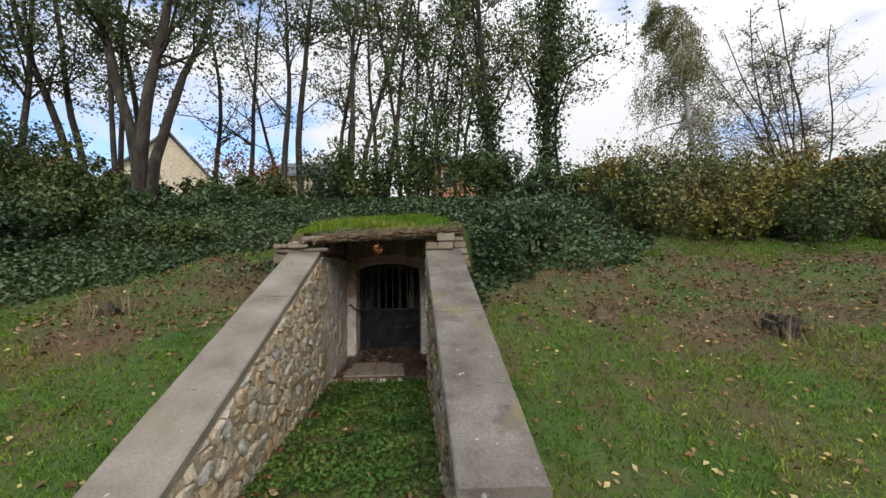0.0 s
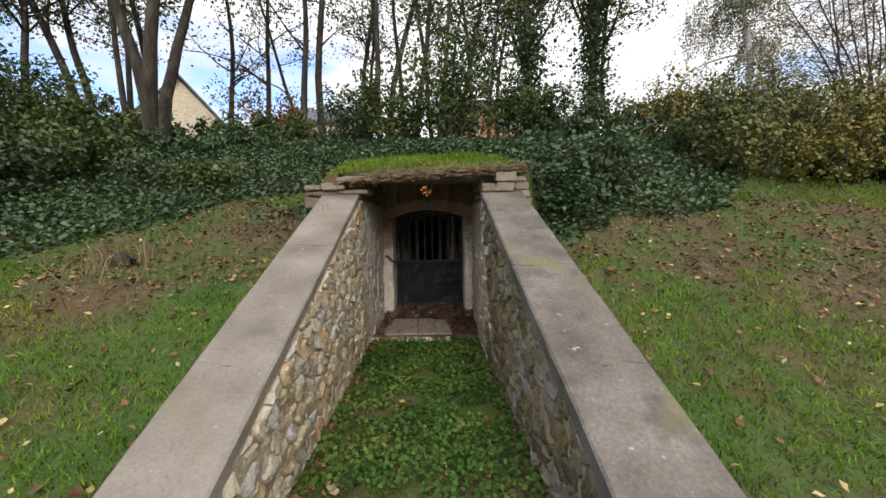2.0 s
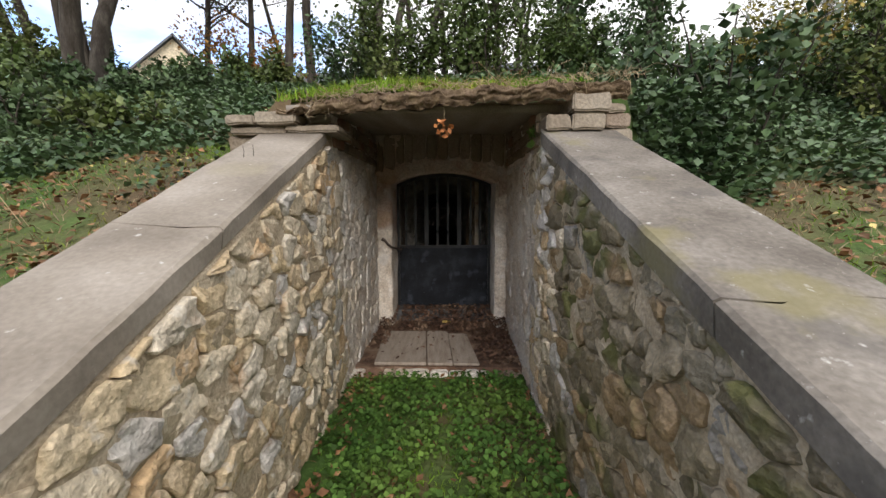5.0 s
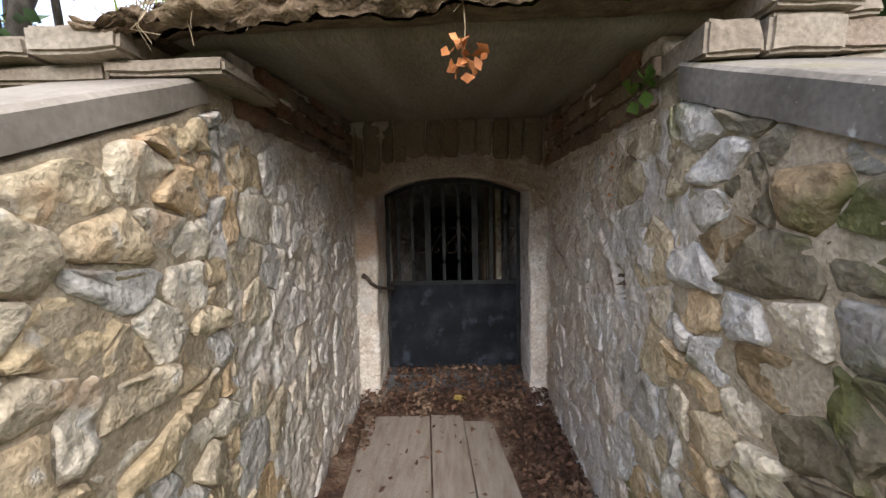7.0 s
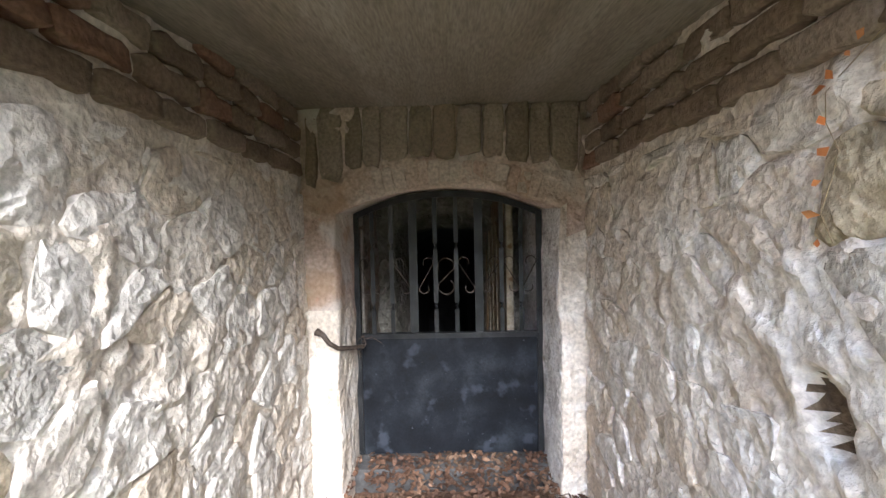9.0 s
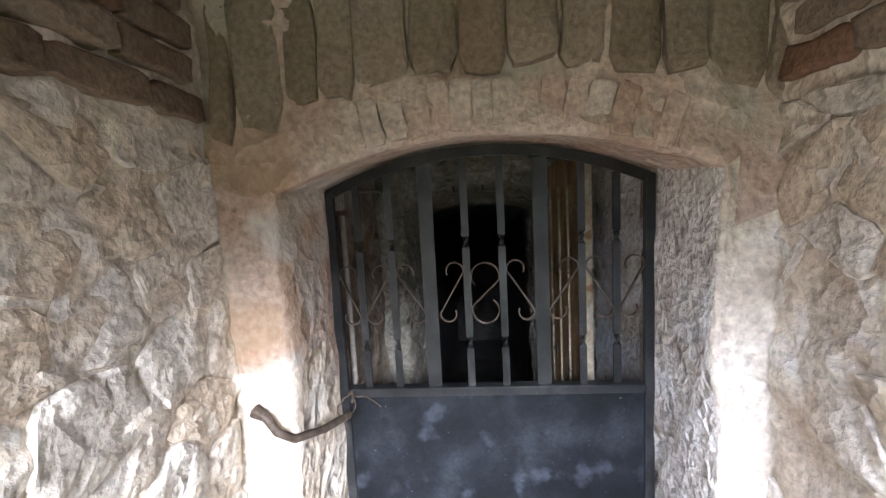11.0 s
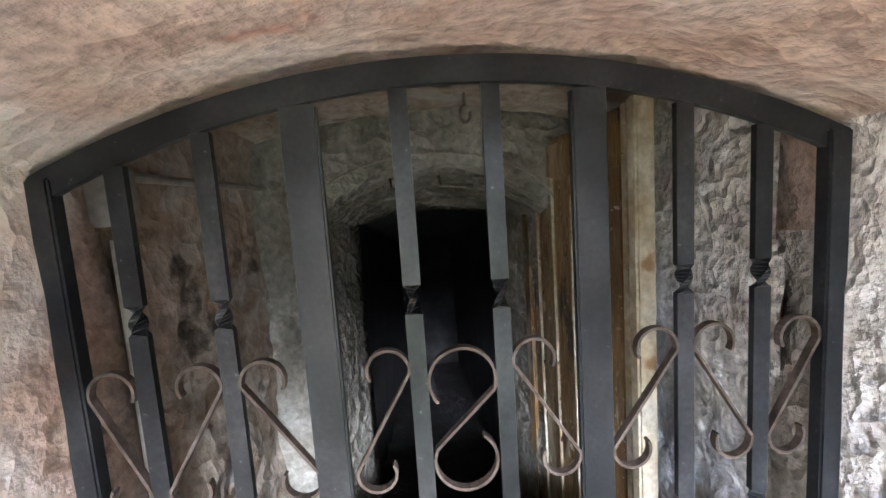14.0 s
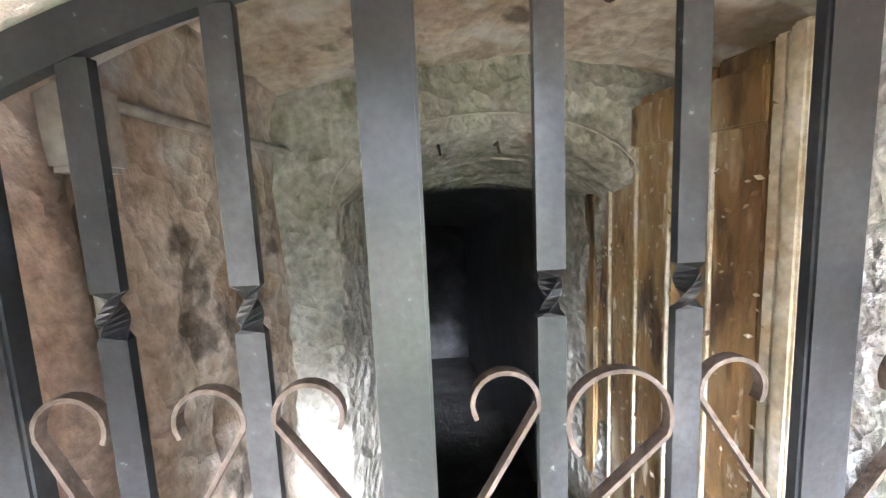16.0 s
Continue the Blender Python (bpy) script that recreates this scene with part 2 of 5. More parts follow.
# ---- mesh helpers ----
def mesh_of(name, verts, faces, material, parent=None, smooth=False, label=""):
    me = bpy.data.meshes.new(name)
    me.from_pydata([tuple(v) for v in verts], [], [tuple(f) for f in faces])
    me.update()
    if smooth:
        me.polygons.foreach_set("use_smooth", [True] * len(me.polygons))
    me.materials.append(material)
    ob = new(name, me)
    if parent:
        ob.parent = parent
    if label:
        ob["label"] = label
    return ob


def part(name, bm, material, parent=None, label="", smooth=False):
    me = bpy.data.meshes.new(name)
    bm.normal_update()
    bm.to_mesh(me)
    bm.free()
    if smooth:
        me.polygons.foreach_set("use_smooth", [True] * len(me.polygons))
    me.materials.append(material)
    ob = new(name, me)
    if parent:
        ob.parent = parent
    if label:
        ob["label"] = label
    return ob


def add_box(bm, x0, x1, y0, y1, z0, z1, bevel=0.0, turn=None):
    made = bmesh.ops.create_cube(bm, size=1.0)["verts"]
    for v in made:
        v.co = Vector(((x0 + x1) / 2 + v.co.x * (x1 - x0), (y0 + y1) / 2 + v.co.y * (y1 - y0), (z0 + z1) / 2 + v.co.z * (z1 - z0)))
    if bevel:
        edges = list({e for v in made for e in v.link_edges})
        made = bmesh.ops.bevel(bm, geom=edges, offset=bevel, segments=2, affect="EDGES")["verts"]
    if turn:
        bmesh.ops.transform(bm, matrix=turn, verts=list(set(made)))
    return made


def empty(name, x=0.0, y=0.0, z=0.0):
    ob = new(name)
    ob.location = (x, y, z)
    return ob


def fbm(x, y, z, s, octaves=4):
    return noise.fractal(Vector((x * s, y * s, z * s)), 1.0, 2.0, octaves)


def grid_mesh(name, us, vs, place, material, parent=None, keep=None, smooth=True):
    """place(u, v) gives the point; keep(u, v) tells by a cell's middle whether it stays."""
    verts = [place(u, v) for u in us for v in vs]
    k, faces = len(vs), []
    for i in range(len(us) - 1):
        for j in range(k - 1):
            if keep is None or keep((us[i] + us[i + 1]) / 2, (vs[j] + vs[j + 1]) / 2):
                faces.append((i * k + j, (i + 1) * k + j, (i + 1) * k + j + 1, i * k + j + 1))
    return mesh_of(name, verts, faces, material, parent, smooth)


def steps(a, b, d):
    k = max(1, round(abs(b - a) / d))
    return [a + (b - a) * i / k for i in range(k + 1)]


def clip(poly, nx, ny, c):
    """The part of a polygon in which nx * u + ny * v <= c."""
    out = []
    for (x0, y0), (x1, y1) in zip(poly, poly[1:] + poly[:1]):
        a, b = nx * x0 + ny * y0 - c, nx * x1 + ny * y1 - c
        if a <= 0:
            out.append((x0, y0))
        if (a < 0 < b) or (b < 0 < a):
            f = a / (a - b)
            out.append((x0 + f * (x1 - x0), y0 + f * (y1 - y0)))
    return out


def rubble(rng, u0, u1, v0, v1, du, dv, bounds, tilt=0.0):
    """Irregular stone outlines that fill the bounded field: cells about du wide and dv high. bounds: rows of (nu, nv, c)."""
    seeds, row = [], 0
    v = v0 - dv
    while v < v1 + dv:
        u = u0 - du + (row % 2) * du / 2
        while u < u1 + du:
            seeds.append((u + rng.uniform(-0.40, 0.40) * du, v + tilt * (u - u0) + rng.uniform(-0.42, 0.42) * dv, rng.uniform(0.8, 1.2)))
            u += du
        v, row = v + dv, row + 1
    out, ratio = [], du / dv
    for a, (x, y, w) in enumerate(seeds):
        poly = [(x - 2 * du, y - 2 * dv), (x + 2 * du, y - 2 * dv), (x + 2 * du, y + 2 * dv), (x - 2 * du, y + 2 * dv)]
        for b, (p, q, w2) in enumerate(seeds):
            if a != b and abs(p - x) < 3 * du and abs(q - y) < 3 * dv:
                nx, ny = p - x, (q - y) * ratio * ratio
                f = w / (w + w2)
                poly = clip(poly, nx, ny, nx * (x + f * (p - x)) + ny * (y + f * (q - y)))
                if len(poly) < 3:
                    break
        for nx, ny, c in bounds:
            if len(poly) > 2:
                poly = clip(poly, nx, ny, c)
        if len(poly) > 2:
            area = abs(sum(p[0] * q[1] - q[0] * p[1] for p, q in zip(poly, poly[1:] + poly[:1]))) / 2
            if area > 0.16 * du * dv:
                out.append(poly)
    return out


def stone_mesh(name, poly, rng, gap, proud, place, material, parent, rough=0.012, lean=0.10):
    """One stone: a rounded outline pulled in by the joint, domed. place(u, v, out) gives the point."""
    pts = []
    for (x0, y0), (x1, y1) in zip(poly, poly[1:] + poly[:1]):
        if math.hypot(x1 - x0, y1 - y0) > 0.012:
            pts += [(x0 + 0.13 * (x1 - x0), y0 + 0.13 * (y1 - y0)), (x0 + 0.5 * (x1 - x0), y0 + 0.5 * (y1 - y0)), (x0 + 0.87 * (x1 - x0), y0 + 0.87 * (y1 - y0))]
    k = len(pts)
    if k < 5:
        return None
    cx, cy = sum(p[0] for p in pts) / k, sum(p[1] for p in pts) / k
    size = min(math.hypot(x - cx, y - cy) for x, y in pts)
    if size < 1.3 * gap:
        return None
    lean_u, lean_v, seed = rng.uniform(-lean, lean), rng.uniform(-lean, lean), rng.uniform(0, 50)
    verts = []
    for shrink, out in ((gap * 0.4, -0.04), (gap * 0.6, proud * 0.62), (gap + size * 0.08, proud * 0.96), (gap + size * 0.45, proud * 1.0)):
        for x, y in pts:
            r = math.hypot(x - cx, y - cy)
            f = max(0.05, 1 - shrink / max(r, 1e-4))
            u, v = cx + (x - cx) * f, cy + (y - cy) * f
            lift = 0.0 if out < 0 else rough * 1.6 * (noise.noise(Vector((u * 14, v * 14, seed))) + 0.6 * noise.noise(Vector((u * 40, v * 40, seed)))) + (lean_u * (u - cx) + lean_v * (v - cy))
            wob = 0.011 * noise.noise(Vector((u * 22, v * 22, seed + 9)))
            verts.append(place(u + wob, v + wob, out + lift))
    verts.append(place(cx, cy, proud + rough * 1.6 * noise.noise(Vector((cx * 14, cy * 14, seed)))))
    faces = [(r * k + i, r * k + (i + 1) % k, (r + 1) * k + (i + 1) % k, (r + 1) * k + i) for r in range(3) for i in range(k)]
    faces += [(3 * k + i, 3 * k + (i + 1) % k, 4 * k) for i in range(k)]
    ob = mesh_of(name, verts, faces, material, parent)
    # crisp broken rims, softer faces
    ob.data.polygons.foreach_set("use_smooth", [i >= 2 * k for i in range(len(faces))])
    return ob


# ---- plan ----
CAP_END, ROOF_Y, BACK_Y = -5.45, -2.1, -0.33      # near end of the side walls, front of the roof, wall that holds the gate
FLOOR = -0.2


def left_x(y):
    return -0.69 + 0.027 * max(0.0, ROOF_Y - y)


def right_x(y):
    return 0.69 + 0.041 * max(0.0, ROOF_Y - y)


def cap_z(y):
    return 1.62 + 0.40 * (y - ROOF_Y)


PROFILE = [(-60, -0.6), (-9, -0.28), (-6.6, -0.25), (-5.5, 0.0), (-4.0, 0.48), (-3.3, 0.76), (-2.6, 0.95), (-2.0, 1.25), (-0.8, 1.75), (0.4, 2.3), (1.8, 2.85), (3.2, 3.15), (6, 3.25), (20, 3.1), (70, 2.6), (400, 1.0)]


def ground_z(x, y):
    z = float(np.interp(y, [p[0] for p in PROFILE], [p[1] for p in PROFILE]))
    side = abs(x - 0.05)
    if -1.95 < y < 1.0:
        # the earth laid over the roof
        over = 1.86 + 0.26 * (y + 2.1) + 0.08 * min(0.0, x + 0.3)
        f = min(1.0, max(0.0, (1.42 - side) / 0.30))
        f = f * f * (3 - 2 * f)
        z = max(z, z + f * (over - z))
    z += 0.05 * fbm(x, y, 0, 0.7) + 0.02 * fbm(x, y, 3, 3.0)
    return z


# ---- ground ----
def ground_keep(x, y):
    return not (-5.42 < y < -1.92 and left_x(y) - 0.22 < x < right_x(y) + 0.22)


gx = steps(-70, -14, 4) + steps(-13, -5, 0.5) + steps(-4.8, -1.4, 0.2) + steps(-1.25, 1.25, 0.1) + steps(1.4, 4.8, 0.2) + steps(5, 13, 0.5) + steps(14, 70, 4)
gy = steps(-60, -12, 4) + steps(-11.5, -6.2, 0.35) + steps(-6.0, -2.2, 0.1) + [-2.06] + steps(-1.9, 2.0, 0.15) + steps(2.3, 14, 0.5) + steps(15, 90, 5) + [140, 220, 400]
ground = grid_mesh("ground", gx, gy, lambda x, y: (x, y, ground_z(x, y)), M_ground, keep=ground_keep)
tagged(ground, "patchy autumn lawn rising into an earth mound", "ground", kind="structure")

passage = grid_mesh("passage_ground", steps(-0.95, 1.2, 0.07), steps(-5.75, -1.46, 0.09), lambda x, y: (x, y, FLOOR + 0.03 * fbm(x, y, 7, 2.0) + 0.05 * max(0, abs(x - 0.02 + 0.045 * (y + 2.1)) - 0.5)), M_ground)
tagged(passage, "grassy trodden floor between the stone walls", "ground", kind="structure")


# ---- side walls ----
def weep_hole(y, z):
    """Under 1 inside the shallow dent that stands for the hole in the mossy wall."""
    a, b = y + 1.606, z - 0.935
    u, v = 0.83 * b + 0.55 * a, 0.83 * a - 0.55 * b
    return (u / 0.066) ** 2 + (v / 0.040) ** 2


def side_wall(name, sign, edge, label):
    """A retaining wall with its core, a mortar face and rubble stones; sign: +1 faces +x."""
    us, vs = steps(CAP_END, -2.1, 0.07) + steps(-2.08, -1.72, 0.022) + steps(-1.705, -1.505, 0.008) + steps(-1.49, BACK_Y, 0.022), [i / 150 for i in range(151)]

    def top(y):
        return cap_z(y) - 0.09 if y < ROOF_Y else min(1.82 + 0.073 * (y - ROOF_Y), 1.60 + 0.9 * (y - ROOF_Y))

    def face(y, f):
        z = -0.45 + (top(y) + 0.45) * f
        inside = min(1.0, max(0.0, (y + 2.3) / 0.5))
        d = 0.008 * (1 - inside) + 0.010 * fbm(y, z, sign, 9) + inside * (0.015 * fbm(y, z, sign * 3, 5) + 0.013 * fbm(y, z, sign * 5, 13) + 0.008 * abs(fbm(y, z, sign * 8, 9)))
        if sign < 0:
            d -= 0.07 * min(1.0, max(0.0, 1.4 - weep_hole(y, z)) * 1.2)
        return (edge(y) + sign * d, y, z)

    verts = [face(u, f) for u in us for f in vs]
    k = len(vs)
    faces = [(i * k + j, (i + 1) * k + j, (i + 1) * k + j + 1, i * k + j + 1) for i in range(len(us) - 1) for j in range(k - 1)]
    n0 = len(verts)
    for u in us:
        verts += [(edge(u) - sign * 0.40, u, -0.45), (edge(u) - sign * 0.40, u, top(u))]
    for i in range(len(us) - 1):
        a, b = n0 + 2 * i, n0 + 2 * i + 2
        faces += [(a, b, b + 1, a + 1), (i * k + k - 1, (i + 1) * k + k - 1, b + 1, a + 1)]
    for i in (0, len(us) - 1):
        faces.append((*[i * k + j for j in range(k)], n0 + 2 * i + 1, n0 + 2 * i))
    me = bpy.data.meshes.new(name)
    me.from_pydata(verts, [], faces)
    me.materials.append(M_mortar)
    me.materials.append(M_render)
    me.materials.append(M_soil)
    for p in me.polygons:
        p.use_smooth = True
        p.material_index = 1 if p.center.y > -2.02 + 0.18 * noise.noise(Vector((p.center.y * 4, p.center.z * 4, 0))) else 0
    # dark soil colour in the dent replaces the shade inside the hole
    for p in me.polygons:
        if sign < 0 and weep_hole(p.center.y, p.center.z) < 1.0:
            p.material_index = 2
    wall = tagged(new(name, me), label, "wall", kind="structure")
    return wall


wall_left = side_wall("wall_left", 1, left_x, "pale rubble limestone retaining wall with sandy mortar")
wall_right = side_wall("wall_right", -1, right_x, "mossy rubble limestone retaining wall, damp and darkened")


def lay_stones(wall, sign, edge, seed, outside, inside):
    rng = random.Random(seed)

    def place(u, v, out):
        return (edge(u) + sign * out, u, v)

    slope = [(-0.40, 1.0, 1.62 - 0.40 * ROOF_Y - 0.10)]
    field = rubble(rng, CAP_END, -2.0, FLOOR - 0.12, 1.6, 0.165, 0.118, slope + [(0, -1, 0.30), (1, 0, -2.02), (-1, 0, -CAP_END)], 0.07 * sign)
    for poly in field:
        stone_mesh("stone", poly, rng, 0.0075, rng.uniform(0.008, 0.030), place, M_stone_damp if sign < 0 and sum(p[0] for p in poly) / len(poly) < -2.65 + 0.5 * rng.random() else outside, wall, 0.016, 0.10)
    field = rubble(rng, -2.0, BACK_Y, -0.25, 1.7, 0.20, 0.16, [(0, -1, 0.25), (0, 1, 1.52), (1, 0, BACK_Y), (-1, 0, 2.02), (-0.6, 1, 1.5 + 0.6 * 2.1)], 0.1 * sign)
    for poly in field:
        hole = sign < 0 and min(p[0] for p in poly) < -1.53 and max(p[0] for p in poly) > -1.68 and min(p[1] for p in poly) < 1.02 and max(p[1] for p in poly) > 0.85
        if rng.random() < 0.85 and not hole:
            stone_mesh("stone", poly, rng, 0.008, rng.uniform(0.006, 0.013), place, inside if min(p[0] for p in poly) > -1.80 else outside, wall, 0.010, 0.05)
    # brick courses under the roof
    z = 1.55
    while z < 1.92:
        y = -2.0 + rng.uniform(0, 0.1)
        while y < BACK_Y - 0.1:
            w = rng.uniform(0.17, 0.23)
            if z < 1.70 + 0.13 * (y + 2.1) - 0.02:
                box = [(y, z), (min(y + w, BACK_Y), z), (min(y + w, BACK_Y), z + 0.075), (y, z + 0.075)]
                stone_mesh("brick", box, rng, 0.008, rng.uniform(0.02, 0.035), place, M_brick, wall, 0.006)
            y += w
        z += 0.08


# ---- copings ----
def coping(name, edge, sign, joints, wide, over, thick, material, label):
    """Sloping concrete coping in slabs that broke apart at the joints; sign: +1 where the passage lies towards +x."""
    thing = tagged(empty(name, edge(-4) - sign * 0.2, -4, cap_z(-4)), label, "coping")
    ends = [CAP_END, *joints, ROOF_Y + 0.04]
    for a, b in zip(ends, ends[1:]):
        ys, cross = steps(a, b, 0.09), [(-wide, -thick), (-wide - 0.005, -0.012), (-wide + 0.01, 0.0), (-0.3, 0.003), (-0.2, 0.004), (-0.1, 0.003), (over - 0.012, 0.0), (over, -0.012), (over - 0.004, -thick)]
        verts = []
        for i, y in enumerate(ys):
            for q, (c, h) in enumerate(cross):
                jag = 0.0
                if (i == 0 and a != CAP_END) or (i == len(ys) - 1 and b != ends[-1]):
                    jag = 0.05 * noise.noise(Vector((c * 7, (a if i == 0 else b) * 3, 1))) + (0.004 if i == 0 else -0.004)
                yy = y + jag
                chip = 0.006 * fbm(yy, c, sign, 12)
                verts.append((edge(yy) + sign * (c + (chip if q in (1, 2, 6, 7) else 0)) - thing.location.x, yy - thing.location.y, cap_z(yy) + h + 0.004 * fbm(yy, c, 2, 3) + (chip if q in (2, 6) else 0) - thing.location.z))
        k = len(cross)
        faces = [(i * k + j, i * k + (j + 1) % k, (i + 1) * k + (j + 1) % k, (i + 1) * k + j) for i in range(len(ys) - 1) for j in range(k)]
        faces += [tuple(range(k)), tuple((len(ys) - 1) * k + j for j in range(k))]
        mesh_of("slab", verts, faces, material, thing)
    return thing


coping("coping", left_x, 1, (-4.68, -3.37), 0.385, 0.018, 0.075, M_concrete, "grey weathered concrete coping with cracks, on the stone wall")
coping("coping", right_x, -1, (-4.72, -3.76), 0.42, 0.028, 0.10, M_concrete_dark, "grey weathered concrete coping with lichen and cracks, on the mossy wall")


# ---- roof ----
def roof_under(y):
    return 1.80 + 0.13 * (y - ROOF_Y) / (BACK_Y - ROOF_Y)


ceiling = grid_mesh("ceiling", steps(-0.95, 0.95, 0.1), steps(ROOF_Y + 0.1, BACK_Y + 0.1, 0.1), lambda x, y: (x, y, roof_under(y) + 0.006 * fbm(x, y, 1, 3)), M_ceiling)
tagged(ceiling, "stained concrete ceiling of the porch, darkened for shade", "ceiling", kind="structure")
top_skin = ceiling.modifiers.new("thick", "SOLIDIFY")
top_skin.thickness, top_skin.offset = 0.05, -1


# ---- walls with an arched opening ----
def arch_points(half, spring, apex, foot, count=18, centre=0.0):
    """Opening outline from the left foot over the arch to the right foot."""
    pts = [(centre - half, foot + (spring - foot) * i / 10) for i in range(10)]
    rise = apex - spring
    radius = (half * half + rise * rise) / (2 * rise)
    a = math.asin(half / radius)
    pts += [(centre + radius * math.sin(-a + 2 * a * i / count), apex - radius + radius * math.cos(-a + 2 * a * i / count)) for i in range(count + 1)]
    return pts + [(centre + half, foot + (spring - foot) * i / 10) for i in range(9, -1, -1)]


def arch_wall(name, y0, y1, front, back, outer, material, bumpy=0.02, rings=12):
    """A wall from y0 to y1 with a splayed arched opening; front, back: its outlines; outer: (x0, x1, z0, z1)."""
    x0, x1, z0, z1 = outer
    k = len(front)

    def rim(p):
        cx, cz = (x0 + x1) / 2, min(1.0, z0 + 0.55 * (z1 - z0))
        dx, dz = p[0] - cx, p[1] - cz
        if p[1] <= cz:
            return (x0 if dx < 0 else x1, p[1] if p[1] > front[0][1] + 1e-6 else z0)
        f = min(((x1 if dx > 0 else x0) - cx) / dx if abs(dx) > 1e-6 else 9, (z1 - cz) / dz if dz > 1e-6 else 9)
        return (cx + dx * f, cz + dz * f)

    verts, faces = [], []
    for r in range(rings + 1):
        f = r / rings
        for p in front:
            q = rim(p)
            x, z = q[0] + (p[0] - q[0]) * f, q[1] + (p[1] - q[1]) * f
            d = bumpy * fbm(x, z, y0, 5) + bumpy * 0.5 * fbm(x, z, y0, 14)
            verts.append((x + (d * 0.6 if r == rings else 0), y0 - d + (0.012 if r == rings else 0), z))
    for r in range(1, 7):
        f = r / 6
        for p, q in zip(front, back):
            x, z, y = p[0] + (q[0] - p[0]) * f, p[1] + (q[1] - p[1]) * f, y0 + (y1 - y0) * f
            d = bumpy * 0.8 * fbm(x + 3, z + y * 2, y0, 7)
            verts.append((x + d, y, z + d * 0.5))
    for p in front:
        q = rim(p)
        verts.append((q[0], y1, q[1]))
    rows = rings + 1 + 6
    for r in range(rows):
        for i in range(k - 1):
            faces.append((r * k + i, r * k + i + 1, (r + 1) * k + i + 1, (r + 1) * k + i))
    return mesh_of(name, verts, faces, material, None, True)


wall_gate = arch_wall("wall_back", BACK_Y, 0.10, arch_points(0.545, 1.375, 1.49, -0.2, centre=0.012), arch_points(0.525, 1.40, 1.53, -0.2, centre=0.012), (-0.80, 0.80, -0.3, 2.02), M_arch, 0.028, 26)
wall_gate.data.materials.append(M_render)
wall_gate.data.materials.append(M_white)
for p in wall_gate.data.polygons:
    p.material_index = 1 if p.center.z < 1.30 + 0.10 * noise.noise(p.center * 5) and (p.center.x > 0.2 or p.center.z < 0.9 + 0.2 * noise.noise(p.center * 4)) else 0
# the right reveal takes the raised whitewash in place of skylight
for p in wall_gate.data.polygons:
    if p.material_index and p.center.x > 0.35 and p.center.y > BACK_Y + 0.035:
        p.material_index = 2
tagged(wall_gate, "rough rendered end wall with a low arched doorway", "wall", kind="structure")


# upright stones over the arch, in the brown lowered for shade
rs, sx = random.Random(31), -0.66
while sx < 0.66:
    w = rs.uniform(0.06, 0.14)
    low = 1.635 - 0.10 * (sx / 0.6) ** 2
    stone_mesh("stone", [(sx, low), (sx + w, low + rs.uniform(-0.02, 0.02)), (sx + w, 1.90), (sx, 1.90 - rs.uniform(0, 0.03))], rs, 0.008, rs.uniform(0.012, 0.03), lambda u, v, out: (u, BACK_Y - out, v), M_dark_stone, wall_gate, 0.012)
    sx += w

# bricks of the arch, washed over with lime
rise_r = (0.545 ** 2 + 0.115 ** 2) / (2 * 0.115)
an = -0.36
while an < 0.36:
    w = rs.uniform(0.045, 0.062)
    quad = [(0.012 + (rise_r + h) * math.sin(t), 1.49 - rise_r + (rise_r + h) * math.cos(t)) for h, t in ((0.012, an), (0.012, an + w / rise_r), (0.135, an + w / rise_r), (0.135, an))]
    stone_mesh("brick", quad, rs, 0.004, rs.uniform(0.001, 0.006), lambda u, v, out: (u, BACK_Y - out, v), M_arch_brick, wall_gate, 0.006)
    an += w / rise_r

# ---- gate ----
gate = tagged(empty("iron_gate", 0.01, 0, 0.03), "closed black iron gate with scrollwork over a sheet steel panel", "gate")
GX = gate.location


def gate_part(name, bm, material, label=""):
    bmesh.ops.translate(bm, verts=bm.verts, vec=-GX)
    return part(name, bm, material, gate, label)


def gate_arch(x, half, spring, apex):
    rise = apex - spring
    radius = (half * half + rise * rise) / (2 * rise)
    return apex - radius + math.sqrt(max(0.0, radius * radius - (x - 0.012) ** 2))


def sweep(bm, pts, width, thick):
    """A flat strap along points (x, z) in the plane of the gate: width across it, thick within it."""
    rows = []
    for i, (x, z) in enumerate(pts):
        a, b = pts[max(0, i - 1)], pts[min(len(pts) - 1, i + 1)]
        dx, dz = b[0] - a[0], b[1] - a[1]
        s = math.hypot(dx, dz) or 1
        nx, nz = -dz / s * thick / 2, dx / s * thick / 2
        rows.append([bm.verts.new((x + e * nx, y, z + e * nz)) for e, y in ((1, -width / 2), (1, width / 2), (-1, width / 2), (-1, -width / 2))])
    for p, q in zip(rows, rows[1:]):
        for i in range(4):
            bm.faces.new((p[i], p[(i + 1) % 4], q[(i + 1) % 4], q[i]))
    bm.faces.new(rows[0][::-1])
    bm.faces.new(rows[-1])


bm = bmesh.new()
sweep(bm, [(-0.515 + 1.055 * i / 30, gate_arch(-0.515 + 1.055 * i / 30, 0.5275, 1.385, 1.505) - 0.016) for i in range(31)], 0.012, 0.034)
gate_part("arch_frame", bm, M_iron)
for x in (-0.505, 0.530):
    bm = bmesh.new()
    add_box(bm, x - 0.016, x + 0.016, -0.012, 0.012, 0.0, 1.385, 0.003)
    gate_part("side_frame", bm, M_iron)
bm = bmesh.new()
add_box(bm, -0.488, 0.513, -0.022, 0.022, 0.672, 0.702, 0.003)
gate_part("middle_rail", bm, M_iron, "worn iron rail with bright top edge")
bm = bmesh.new()
